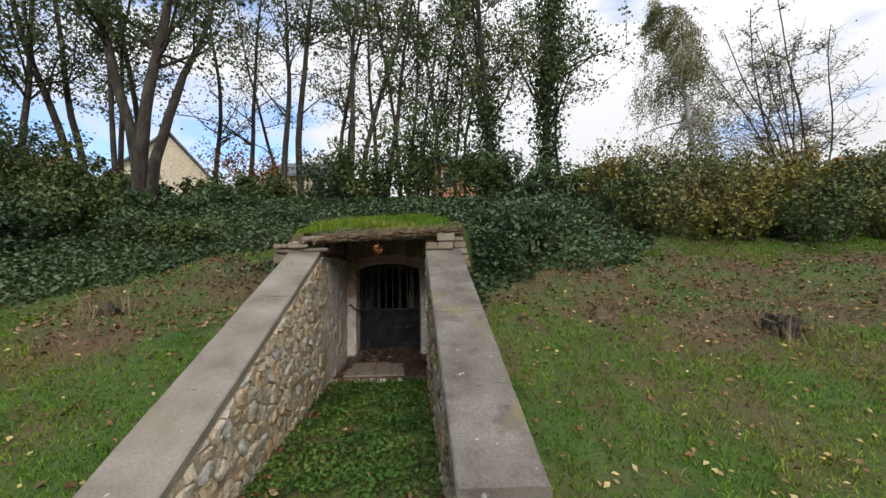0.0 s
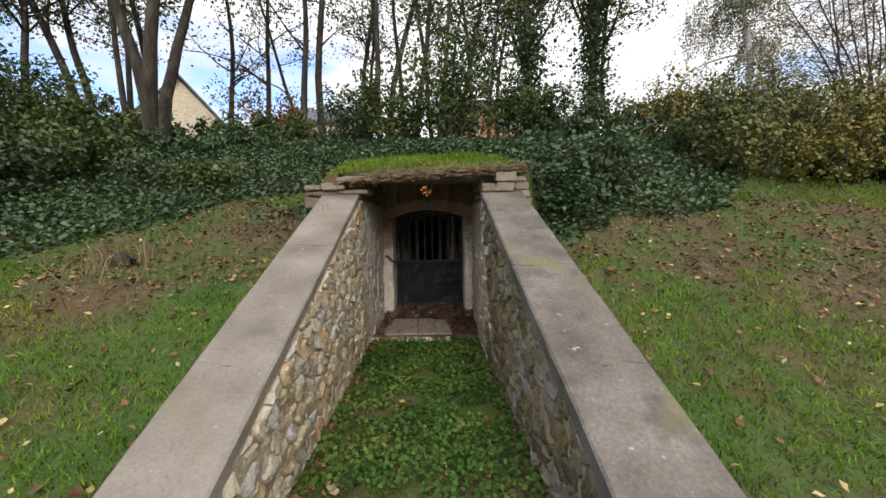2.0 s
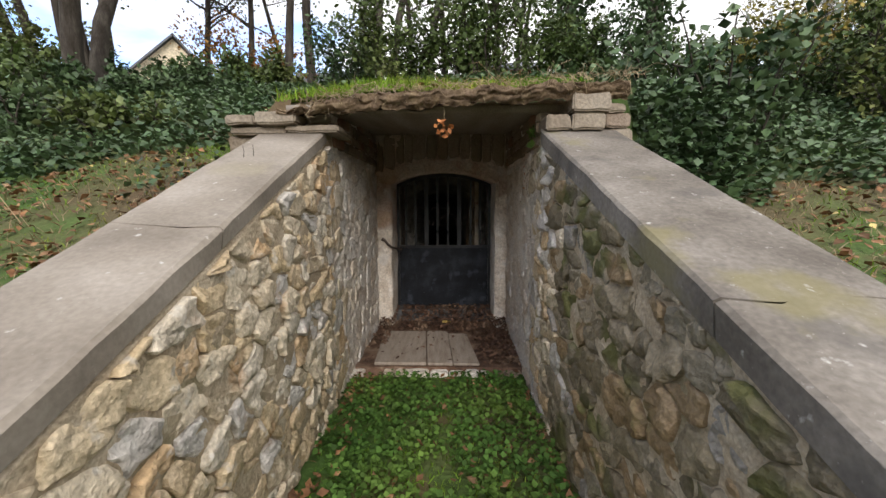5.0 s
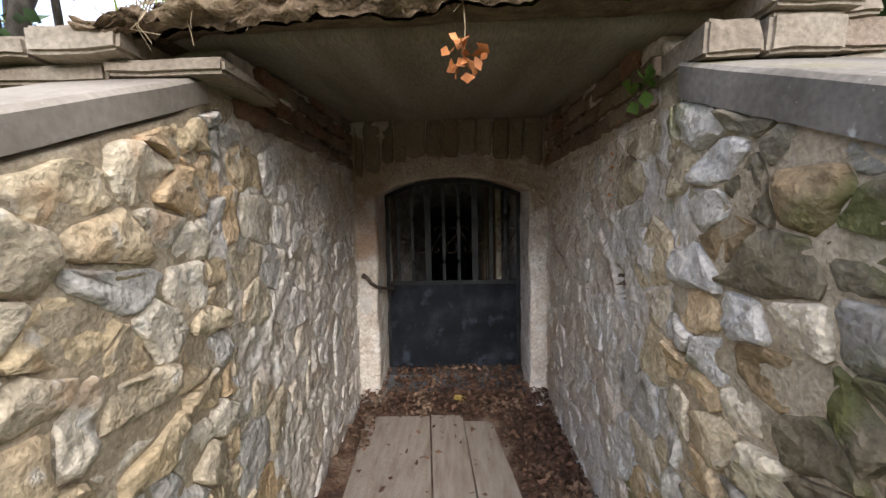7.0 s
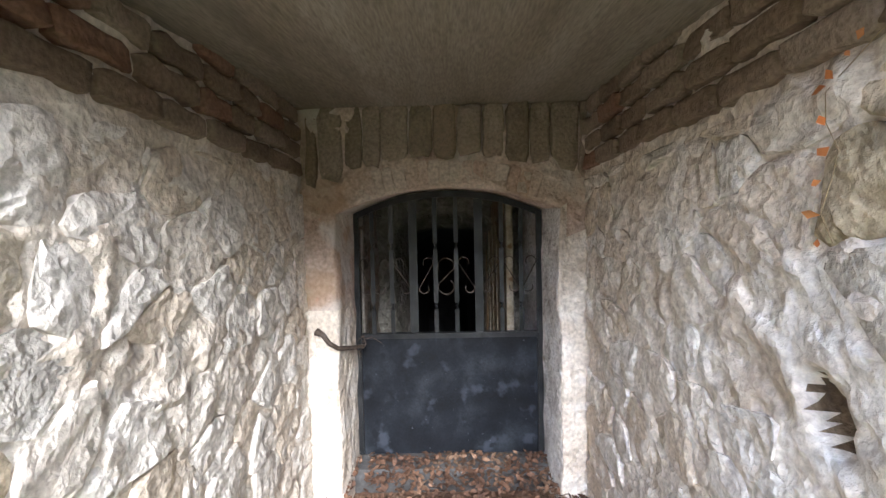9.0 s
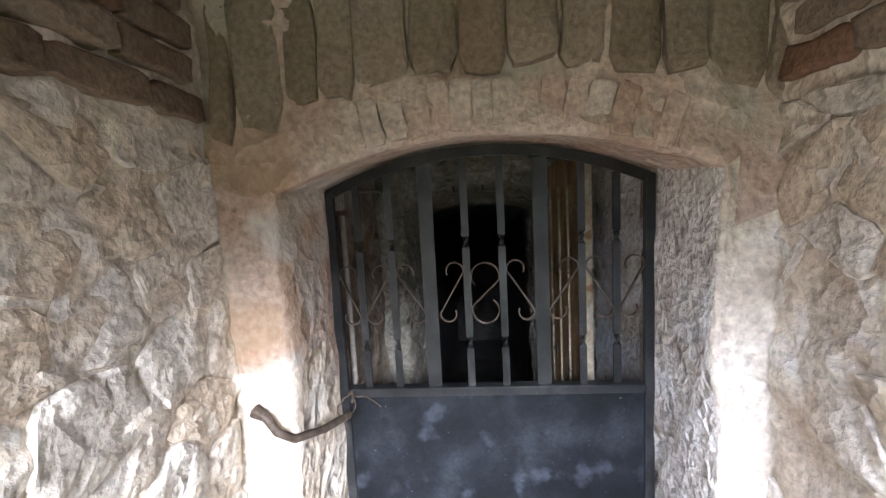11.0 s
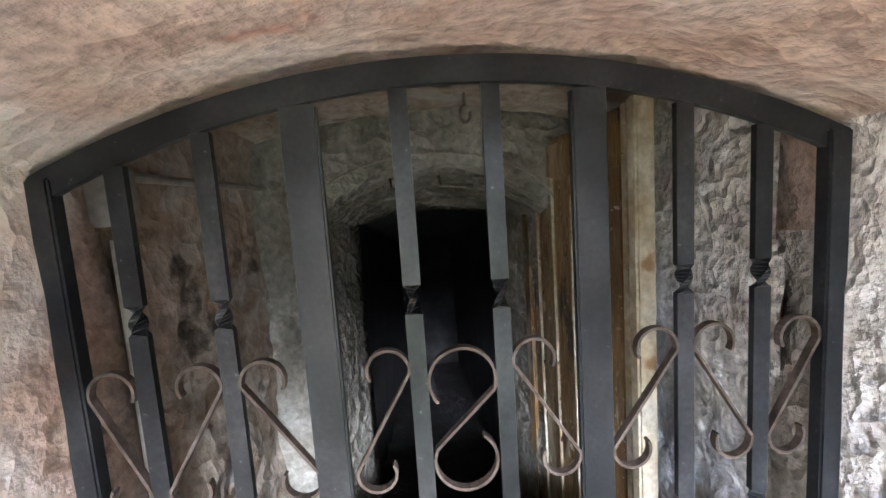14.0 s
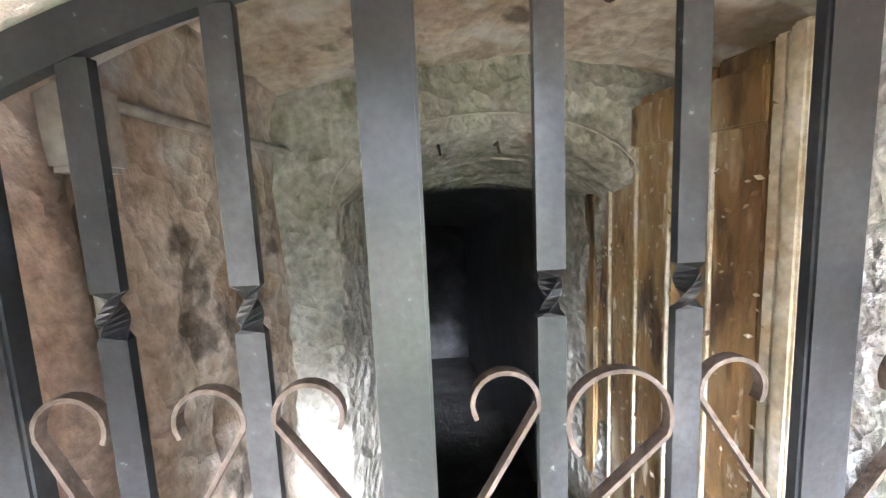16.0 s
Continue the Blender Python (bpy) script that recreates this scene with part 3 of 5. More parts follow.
add_box(bm, -0.488, 0.513, -0.004, 0.004, 0.0, 0.670)
gate_part("lower_panel", bm, M_sheet, "blue-black painted sheet steel panel with scuffs")
BARS = [(-0.414, 0.020), (-0.305, 0.020), (-0.182, 0.047), (-0.056, 0.020), (0.062, 0.020), (0.189, 0.047), (0.318, 0.020), (0.428, 0.020)]
for x, w in BARS:
    bm = bmesh.new()
    top = gate_arch(x, 0.5275, 1.385, 1.505) - 0.034
    if w > 0.03:
        add_box(bm, x - w / 2, x + w / 2, -0.008, 0.008, 0.703, top, 0.003)
    else:
        rows, zs = [], steps(0.703, 0.82, 0.05) + steps(0.833, 0.873, 0.005) + steps(0.92, 1.16, 0.06) + steps(1.176, 1.216, 0.005) + steps(1.24, top, 0.08)
        for z in zs:
            turn = math.pi * (min(1, max(0, (z - 0.833) / 0.04)) + min(1, max(0, (z - 1.176) / 0.04)))
            thin = 0.62 if (0.837 < z < 0.869 or 1.18 < z < 1.212) else 1.0
            rows.append([bm.verts.new((x + w / 2 * 1.2 * thin * math.cos(turn) * a - w * 0.25 * math.sin(turn) * b, w / 2 * 1.2 * math.sin(turn) * a + w * 0.25 * math.cos(turn) * b, z)) for a, b in ((-1, -1), (1, -1), (1, 1), (-1, 1))])
        for p, q in zip(rows, rows[1:]):
            for i in range(4):
                bm.faces.new((p[i], p[(i + 1) % 4], q[(i + 1) % 4], q[i]))
    gate_part("wide_bar" if w > 0.03 else "twisted_bar", bm, M_iron)


def curl(cx, cz, r0, r1, a0, a1, k=14):
    return [(cx + (r0 + (r1 - r0) * i / k) * math.cos(a0 + (a1 - a0) * i / k), cz + (r0 + (r1 - r0) * i / k) * math.sin(a0 + (a1 - a0) * i / k)) for i in range(k + 1)]


def s_scroll(xa, xb, za=1.101, zb=0.955):
    """From a curl beside the bar at xa, high, slanting down to a curl beside the bar at xb."""
    s = 1 if xb > xa else -1
    ra, rb = 0.030, 0.028
    hi = [(xa + s * (0.012 + ra - x), z) for x, z in curl(0, za, ra * 0.9, ra, math.pi * 1.15, -0.15, 14)]
    lo = [(xb - s * (0.012 + rb - x), z) for x, z in curl(0, zb, rb, rb * 0.9, 0.15, -math.pi * 1.15, 14)]
    return hi + lo


spans = [(-0.305, -0.414), (-0.305, -0.174), (-0.056, -0.174), (0.062, 0.188), (0.318, 0.188), (0.318, 0.428), (0.525, 0.428), (-0.50, -0.414)]
for xa, xb in spans:
    bm = bmesh.new()
    wide_a, wide_b = (0.012 if abs(xa - 0.188) < 0.01 or abs(xa + 0.174) < 0.01 else 0), (0.012 if abs(xb - 0.188) < 0.01 or abs(xb + 0.174) < 0.01 else 0)
    s = 1 if xb > xa else -1
    sweep(bm, s_scroll(xa + s * wide_a, xb - s * wide_b), 0.012, 0.004)
    gate_part("scroll", bm, M_rust, "thin bent iron scroll with brown wear")
bm = bmesh.new()
mid = 0.003
sweep(bm, [(x, z) for x, z in curl(mid, 1.079, 0.046, 0.046, math.pi * 1.22, -0.35, 22)] + [(x, z) for x, z in curl(mid, 0.963, 0.045, 0.042, math.pi - 0.45, math.pi * 2.3, 26)], 0.012, 0.004)
gate_part("scroll", bm, M_rust, "iron scroll bent like the letter S")

# ---- porch floor ----
bm = bmesh.new()
add_box(bm, -0.72, 0.80, -1.46, BACK_Y + 0.2, -0.40, -0.15)
porch = part("porch_floor", bm, M_litter)
tagged(porch, "earth porch floor under leaf litter", "floor", kind="structure")

# ---- vestibule and tunnel behind the gate ----
cave_left = grid_mesh("wall_vestibule_left", steps(0.09, 0.66, 0.03), steps(-0.2, 1.75, 0.04), lambda y, z: (-0.535 + 0.07 * y + 0.018 * fbm(y, z, 1, 6) + 0.012 * fbm(y, z, 4, 16) + (0.25 * max(0, z - 1.45)), y, z), M_cave)
cave_right = grid_mesh("wall_vestibule_right", steps(0.09, 0.95, 0.03), steps(-0.2, 1.75, 0.04), lambda y, z: (0.545 - 0.02 * y + 0.018 * fbm(y, z, 2, 6) + 0.012 * fbm(y, z, 6, 16) - (0.25 * max(0, z - 1.45)), y, z), M_white)
cave_top = grid_mesh("ceiling_vestibule", steps(-0.6, 0.6, 0.04), steps(0.09, 0.66, 0.04), lambda x, y: (x, y, 1.665 - 0.14 * y - 0.30 * x * x + 0.010 * fbm(x, y, 2, 6)), M_cave)
for ob, label, kind in ((cave_left, "stained flaking plaster wall inside the gate", "wall"), (cave_right, "whitish flaking plaster wall inside the gate, lightened for skylight", "wall"), (cave_top, "low plastered vault inside the gate", "ceiling")):
    tagged(ob, label, kind, kind="structure")
bm = bmesh.new()
add_box(bm, -0.7, 0.7, BACK_Y + 0.2, 1.2, -0.45, -0.02)
tagged(part("floor_vestibule", bm, M_tunnel), "floor inside the gate, coloured dark for shade", "floor", kind="structure")
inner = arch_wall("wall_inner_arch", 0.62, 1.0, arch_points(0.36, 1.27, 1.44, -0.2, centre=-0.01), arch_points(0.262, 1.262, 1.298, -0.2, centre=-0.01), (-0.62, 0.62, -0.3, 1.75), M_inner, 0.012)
tagged(inner, "mossy plastered inner arch, darkened for shade", "wall", kind="structure")
tunnel = bmesh.new()
outline = arch_points(0.34, 1.27, 1.34, -1.3, centre=-0.02)
rows = [[tunnel.verts.new((x + 0.01 * fbm(x, z, y, 5), y, z - 0.12 * max(0, y - 1.4))) for x, z in outline] for y in steps(0.99, 5.0, 0.2)]
for p, q in zip(rows, rows[1:]):
    for i in range(len(p)):
        e = (i + 1) % len(p)
        tunnel.faces.new((p[i], p[e], q[e], q[i]))
tunnel.faces.new(rows[-1])
tagged(part("wall_tunnel", tunnel, M_tunnel, smooth=True), "tunnel with a rounded roof, coloured dark for shade", "wall", kind="structure")
bm = bmesh.new()
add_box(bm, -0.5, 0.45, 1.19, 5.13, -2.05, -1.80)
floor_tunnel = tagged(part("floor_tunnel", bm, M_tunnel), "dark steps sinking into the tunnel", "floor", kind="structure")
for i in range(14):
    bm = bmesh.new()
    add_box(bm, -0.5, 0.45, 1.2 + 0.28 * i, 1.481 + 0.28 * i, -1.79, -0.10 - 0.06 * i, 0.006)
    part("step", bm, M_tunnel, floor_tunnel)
# plain unseen walls that close the earth round the rooms against stray light
bm = bmesh.new()
for x0, x1, y0, y1, z0, z1 in ((-1.0, -0.75, 0.1, 5.6, -2.2, 1.85), (0.75, 1.0, 0.1, 5.6, -2.2, 1.85), (-1.0, 1.0, 5.4, 5.6, -2.2, 1.85), (-1.0, 1.0, 0.1, 5.6, 1.80, 1.95), (-1.0, 1.0, 0.0, 5.6, -2.3, -2.1), (-1.0, -0.70, -0.3, 0.12, -0.5, 2.0), (0.70, 1.0, -0.3, 0.12, -0.5, 2.0)):
    add_box(bm, x0, x1, y0, y1, z0, z1)
tagged(part("wall_earth", bm, M_soil), "unseen earth walls added to stop light leaks", "wall", kind="structure")

# ---- plants: shared helpers ----
M_ivy = surface("ivy_leaves", [(0.040, 0.075, 0.030), (0.066, 0.115, 0.046), (0.105, 0.155, 0.070)], 1.2, 0.5, 0.0, 30, by_island=0.45, spec=0.4)
M_grass = surface("autumn_grass", [(0.070, 0.160, 0.014), (0.140, 0.245, 0.024), (0.235, 0.255, 0.042)], 0.8, 0.8, 0.0, 8, by_island=0.4, spec=0.12)
M_dry = surface("dry_grass", [(0.20, 0.15, 0.075), (0.28, 0.21, 0.12), (0.34, 0.27, 0.17)], 2, 0.8, 0.0, 20, by_island=0.4)
M_brown_leaf = surface("fallen_brown_leaves", [(0.12, 0.055, 0.025), (0.20, 0.10, 0.045), (0.30, 0.19, 0.10)], 5, 0.75, 0.0, 40, by_island=0.55)
M_litter_leaf = surface("rotting_red_leaves", [(0.065, 0.036, 0.025), (0.11, 0.06, 0.038), (0.18, 0.12, 0.08)], 5, 0.8, 0.0, 40, by_island=0.5)
M_yellow_leaf = surface("fallen_yellow_leaves", [(0.42, 0.28, 0.06), (0.50, 0.38, 0.14), (0.44, 0.36, 0.22)], 5, 0.7, 0.0, 40, by_island=0.4)
M_orange_leaf = surface("orange_dry_leaves", [(0.42, 0.14, 0.04), (0.50, 0.22, 0.08)], 8, 0.6, 0.0, 40, by_island=0.3)
M_leaf = surface("tree_leaves", [(0.050, 0.085, 0.020), (0.080, 0.120, 0.030), (0.14, 0.16, 0.05)], 0.6, 0.55, 0.0, 20, by_island=0.45, spec=0.4)
M_leaf_yellow = surface("yellowing_leaves", [(0.12, 0.13, 0.025), (0.22, 0.19, 0.04), (0.30, 0.21, 0.05)], 0.7, 0.6, 0.0, 20, by_island=0.45)
M_leaf_birch = surface("birch_leaves", [(0.10, 0.12, 0.03), (0.17, 0.17, 0.05), (0.24, 0.20, 0.08)], 0.6, 0.6, 0.0, 20, by_island=0.4)
M_leaf_rust = surface("rust_leaves", [(0.18, 0.075, 0.02), (0.26, 0.12, 0.03), (0.30, 0.17, 0.05)], 0.8, 0.6, 0.0, 20, by_island=0.4)
M_clover = surface("clover_leaves", [(0.032, 0.080, 0.014), (0.060, 0.125, 0.024), (0.105, 0.175, 0.034)], 2, 0.7, 0.0, 20, by_island=0.4, spec=0.15)
M_bark = surface("grey_brown_bark", [(0.035, 0.028, 0.020), (0.060, 0.050, 0.040), (0.10, 0.088, 0.07)], 9, 0.95, 0.8, 60, stretch=(1, 1, 0.25))
M_birch = surface("birch_bark", [(0.25, 0.23, 0.20), (0.50, 0.48, 0.44), (0.62, 0.60, 0.56)], 5, 0.9, 0.4, 40, spots=[((0.06, 0.05, 0.045), 4, 0.6, 0.9)], stretch=(1, 1, 2))


def leaf_mesh(name, at, size, material, parent=None, up=0.0, rng=None, long=1.5, away=None):
    """Many folded leaves in one mesh. at: places (n, 3); up: how far leaves lie flat (0 any way, 1 flat)."""
    n = len(at)
    rng = rng or np.random.default_rng(1)
    nor = rng.normal(size=(n, 3))
    if away is not None:
        nor = nor * (1 - up) + away * up * 2.5
    else:
        nor[:, 2] = np.abs(nor[:, 2]) * (1 - up) + up * 2.5
    nor /= np.linalg.norm(nor, axis=1)[:, None]
    side = np.cross(nor, rng.normal(size=(n, 3)))
    side /= np.linalg.norm(side, axis=1)[:, None] + 1e-9
    tip = np.cross(nor, side)
    s = (size * rng.uniform(0.55, 1.25, n))[:, None]
    v = np.stack([at - tip * s * 0.5 * long, at + side * s * 0.5 + nor * s * 0.14 - tip * s * 0.08, at + tip * s * 0.5 * long, at - side * s * 0.5 + nor * s * 0.14 - tip * s * 0.08], 1).reshape(-1, 3)
    i = np.arange(n) * 4
    f = np.stack([i, i + 1, i + 2, i, i + 2, i + 3], 1).reshape(-1, 3)
    return soup(name, v, f, material, parent)


def soup(name, v, f, material, parent=None):
    """One mesh of triangles from arrays."""
    me = bpy.data.meshes.new(name)
    me.vertices.add(len(v))
    me.vertices.foreach_set("co", np.asarray(v, np.float32).ravel())
    me.loops.add(len(f) * 3)
    me.loops.foreach_set("vertex_index", np.asarray(f, np.int32).ravel())
    me.polygons.add(len(f))
    me.polygons.foreach_set("loop_start", np.arange(0, len(f) * 3, 3, dtype=np.int32))
    me.update()
    me.validate()
    me.materials.append(material)
    ob = new(name, me)
    if parent:
        ob.parent = parent
    return ob


def heights(x, y):
    return np.array([ground_z(float(a), float(b)) for a, b in zip(x, y)])


def blades(name, x, y, z, tall, wide, material, rng, parent=None, bend=0.5):
    n = len(x)
    a, lean = rng.uniform(0, 2 * np.pi, n), rng.normal(0, bend, (n, 2))
    h = tall * rng.uniform(0.4, 1.3, n)
    base = np.stack([x, y, z - 0.01], 1)
    w = np.stack([np.cos(a), np.sin(a), 0 * a], 1) * (wide * rng.uniform(0.6, 1.3, n) / 2)[:, None]
    bow = np.stack([lean[:, 0] * h, lean[:, 1] * h, 0 * h], 1)
    mid = base + bow * 0.35 + np.stack([0 * h, 0 * h, h * 0.6], 1)
    tip = base + bow + np.stack([0 * h, 0 * h, h * (1 - 0.25 * np.minimum(1, np.hypot(lean[:, 0], lean[:, 1])))], 1)
    v = np.stack([base - w, base + w, mid + w * 0.7, mid - w * 0.7, tip], 1).reshape(-1, 3)
    i = np.arange(n) * 5
    f = np.stack([i, i + 1, i + 2, i, i + 2, i + 3, i + 3, i + 2, i + 4], 1).reshape(-1, 3)
    return soup(name, v, f, material, parent)


def tubes(name, paths, material, parent=None, sides=6):
    """paths: rows of (points, radii)."""
    verts, faces = [], []
    for pts, radii in paths:
        n0 = len(verts)
        for i, p in enumerate(pts):
            d = (Vector(pts[min(i + 1, len(pts) - 1)]) - Vector(pts[max(0, i - 1)])).normalized()
            a = d.cross(Vector((0.3, 0.8, 0.2))).normalized()
            b = d.cross(a)
            for q in range(sides):
                t = 2 * math.pi * q / sides
                verts.append(Vector(p) + (a * math.cos(t) + b * math.sin(t)) * radii[i])
        for i in range(len(pts) - 1):
            for q in range(sides):
                faces.append((n0 + i * sides + q, n0 + i * sides + (q + 1) % sides, n0 + (i + 1) * sides + (q + 1) % sides, n0 + (i + 1) * sides + q))
    return mesh_of(name, verts, faces, material, parent, True)


def wander(rng, start, way, length, r0, r1, k=8, bend=0.12, lift=0.0):
    p, d, pts, radii = Vector(start), Vector(way).normalized(), [], []
    for i in range(k + 1):
        pts.append(p.copy())
        radii.append(r0 + (r1 - r0) * i / k)
        d = (d + Vector((rng.gauss(0, bend), rng.gauss(0, bend), rng.gauss(0, bend) + lift))).normalized()
        p = p + d * length / k
    return pts, radii


def tree(name, label, x, y, tall, radius, stems=1, spread=0.12, low=0.35, limbs=14, leaves=1500, leaf=0.09, leaf_mat=None, bark=None, seed=0, droop=0.0, ivy=0.0, reach=0.22, group="", twigs=5):
    rng, nrng = random.Random(seed), np.random.default_rng(seed)
    z = ground_z(x, y) - 0.1
    thing = tagged(empty(name, x, y, z), label, "tree", group)
    trunks, branches, tips = [], [], []
    for s in range(stems):
        a = rng.uniform(0, 2 * math.pi)
        tilt = spread * (0.4 if stems == 1 else rng.uniform(0.5, 1.4))
        way = (math.cos(a) * tilt, math.sin(a) * tilt, 1)
        start = (math.cos(a) * radius * (stems > 1), math.sin(a) * radius * (stems > 1), 0)
        h = tall * rng.uniform(0.8, 1.05)
        pts, radii = wander(rng, start, way, h, radius / (1 + 0.25 * (stems - 1)), radius * 0.12, 14, 0.055, 0.02)
        trunks.append((pts, radii))
        for b in range(max(3, limbs // stems)):
            f = low + (0.97 - low) * rng.random()
            i = min(len(pts) - 2, int(f * (len(pts) - 1)))
            p = pts[i].lerp(pts[i + 1], f * (len(pts) - 1) - i)
            t = rng.uniform(0, 2 * math.pi)
            length = tall * reach * (1.25 - f) * rng.uniform(0.6, 1.3)
            lp, lr = wander(rng, p, (math.cos(t), math.sin(t), rng.uniform(0.35, 1.1)), length, radii[i] * 0.42, 0.006, 7, 0.16, 0.03 - droop * 0.25)
            branches.append((lp, lr))
            tips += lp[3:]
            for w in range(twigs):
                q = lp[rng.randint(2, 7)]
                t2 = rng.uniform(0, 2 * math.pi)
                tp, tr = wander(rng, q, (math.cos(t2), math.sin(t2), rng.uniform(-0.2, 0.9) - droop * 2), length * rng.uniform(0.25, 0.55) * (1 + droop), 0.009, 0.003, 5, 0.2, -droop * 0.35)
                branches.append((tp, tr))
                tips += tp[1:] + tp[2:]
    tubes("trunk", trunks, bark or M_bark, thing, 8)
    tubes("branchwork", branches, bark or M_bark, thing, 4)["kind"] = "stuff"
    if leaves:
        pick = np.array([tuple(tips[i]) for i in nrng.integers(0, len(tips), leaves)])
        pick += nrng.normal(0, 0.10 + 0.05 * (1 - droop), pick.shape)
        leaf_mesh("crown", pick, leaf, leaf_mat or M_leaf, thing, 0.0, nrng)
    if ivy:
        pts, radii = trunks[0]
        n = int(ivy * 1500)
        f = nrng.uniform(0, min(0.75, ivy * 0.16), n) * (len(pts) - 1)
        c = np.array([tuple(pts[int(a)].lerp(pts[int(a) + 1], a - int(a))) for a in f])
        c[:, :2] += nrng.normal(0, 1, (n, 2)) * (0.16 + 0.13 * nrng.random(n))[:, None]
        leaf_mesh("ivy", c, 0.085, M_ivy, thing, 0.2, nrng)
    return thing


def bush(name, label, x, y, wide, deep, tall, leaves, material, leaf=0.08, seed=0, group="", stems=14, sunk=0.0):
    rng, nrng = random.Random(seed), np.random.default_rng(seed)
    z = ground_z(x, y) - 0.05 - sunk
    thing = tagged(empty(name, x, y, z), label, "bush", group)
    sticks, tips = [], []
    for s in range(stems):
        a, f = rng.uniform(0, 2 * math.pi), rng.random() ** 0.5
        px, py = math.cos(a) * wide / 2 * f * 0.7, math.sin(a) * deep / 2 * f * 0.7
        pts, radii = wander(rng, (px, py, 0), (math.cos(a) * wide * 0.22 * f, math.sin(a) * deep * 0.22 * f, tall * 0.8), tall * rng.uniform(0.6, 1.15), 0.014, 0.004, 6, 0.14)
        sticks.append((pts, radii))
        tips += pts[1:]
        for b in range(4):
            bp, br = wander(rng, pts[rng.randint(1, 5)], (rng.gauss(0, 1), rng.gauss(0, 1), 0.6), tall * rng.uniform(0.2, 0.45), 0.007, 0.003, 4, 0.2)
            sticks.append((bp, br))
            tips += bp[1:]
    tubes("stemwork", sticks, M_bark, thing, 4)["kind"] = "stuff"
    pick = np.array([tuple(tips[i]) for i in nrng.integers(0, len(tips), leaves)])
    pick += nrng.normal(0, 0.09 * max(0.6, tall / 1.6), pick.shape)
    leaf_mesh("foliage", pick, leaf, material, thing, 0.1, nrng)
    return thing


# ---- trees on the mound ----
slim = "slender leafy tree with bare lower trunk on the mound"
row = "trees along the mound"
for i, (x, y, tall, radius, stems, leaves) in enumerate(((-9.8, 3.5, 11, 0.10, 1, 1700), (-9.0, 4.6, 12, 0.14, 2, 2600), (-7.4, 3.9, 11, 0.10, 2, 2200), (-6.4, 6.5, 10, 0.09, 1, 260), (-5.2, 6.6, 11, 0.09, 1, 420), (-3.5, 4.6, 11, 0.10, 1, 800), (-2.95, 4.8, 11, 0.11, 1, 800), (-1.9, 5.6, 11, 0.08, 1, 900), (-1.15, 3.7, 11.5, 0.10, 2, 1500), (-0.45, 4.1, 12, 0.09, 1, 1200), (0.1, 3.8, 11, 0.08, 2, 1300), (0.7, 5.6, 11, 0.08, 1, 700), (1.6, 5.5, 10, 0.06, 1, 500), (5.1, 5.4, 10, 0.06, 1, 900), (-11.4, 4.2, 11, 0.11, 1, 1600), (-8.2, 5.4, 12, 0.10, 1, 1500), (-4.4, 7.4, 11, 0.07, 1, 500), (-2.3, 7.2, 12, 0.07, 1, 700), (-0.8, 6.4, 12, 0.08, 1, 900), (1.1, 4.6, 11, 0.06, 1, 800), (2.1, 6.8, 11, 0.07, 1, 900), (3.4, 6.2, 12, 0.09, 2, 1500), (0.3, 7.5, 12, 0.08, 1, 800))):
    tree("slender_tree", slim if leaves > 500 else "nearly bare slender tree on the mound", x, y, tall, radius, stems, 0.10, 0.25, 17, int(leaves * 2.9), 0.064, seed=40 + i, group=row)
tree("forked_tree", "large dark forked tree with leafy boughs", -5.5, 1.7, 10.5, 0.21, 3, 0.26, 0.22, 34, 13000, 0.07, seed=3, reach=0.30, group=row)
tree("ivy_tree", "tree with its trunk clad in dark ivy", 2.6, 4.5, 11, 0.12, 1, 0.06, 0.2, 26, 7600, 0.066, seed=5, ivy=1.9, group=row)
tree("ivy_tree", "tall tree with a thick coat of ivy", 4.25, 4.6, 11.5, 0.14, 1, 0.06, 0.2, 26, 7000, 0.066, seed=8, ivy=4.4, group=row)
tree("birch_tree", "weeping birch with yellowing hanging twigs", 12.1, 9.5, 11.5, 0.16, 1, 0.04, 0.22, 52, 30000, 0.06, M_leaf_birch, M_birch, seed=12, droop=0.9, reach=0.27, twigs=14)
tree("bare_tree", "many-stemmed shrubby tree, almost bare", 15.4, 7.6, 8.6, 0.14, 11, 0.40, 0.25, 120, 3000, 0.06, M_leaf_yellow, seed=15, reach=0.24, twigs=18)

# ---- unseen tree belt behind the walker, added to block low sky ----
def belt(a, f):
    r = 25 + 1.6 * fbm(a * 9, f * 3, 2, 1.0)
    return (r * math.sin(a) * 1.15, -3.0 - r * math.cos(a), -1.0 + f * (7.0 + 2.0 * fbm(a * 14, 0, 5, 1.0)))


tagged(grid_mesh("backdrop_wood", steps(-1.75, 1.75, 0.03), steps(0, 1, 0.08), belt, M_bark), "unseen dark tree belt added to block the low sky", "wood", kind="structure")

# ---- bushes ----
shrub = "dark green evergreen shrub on the mound"
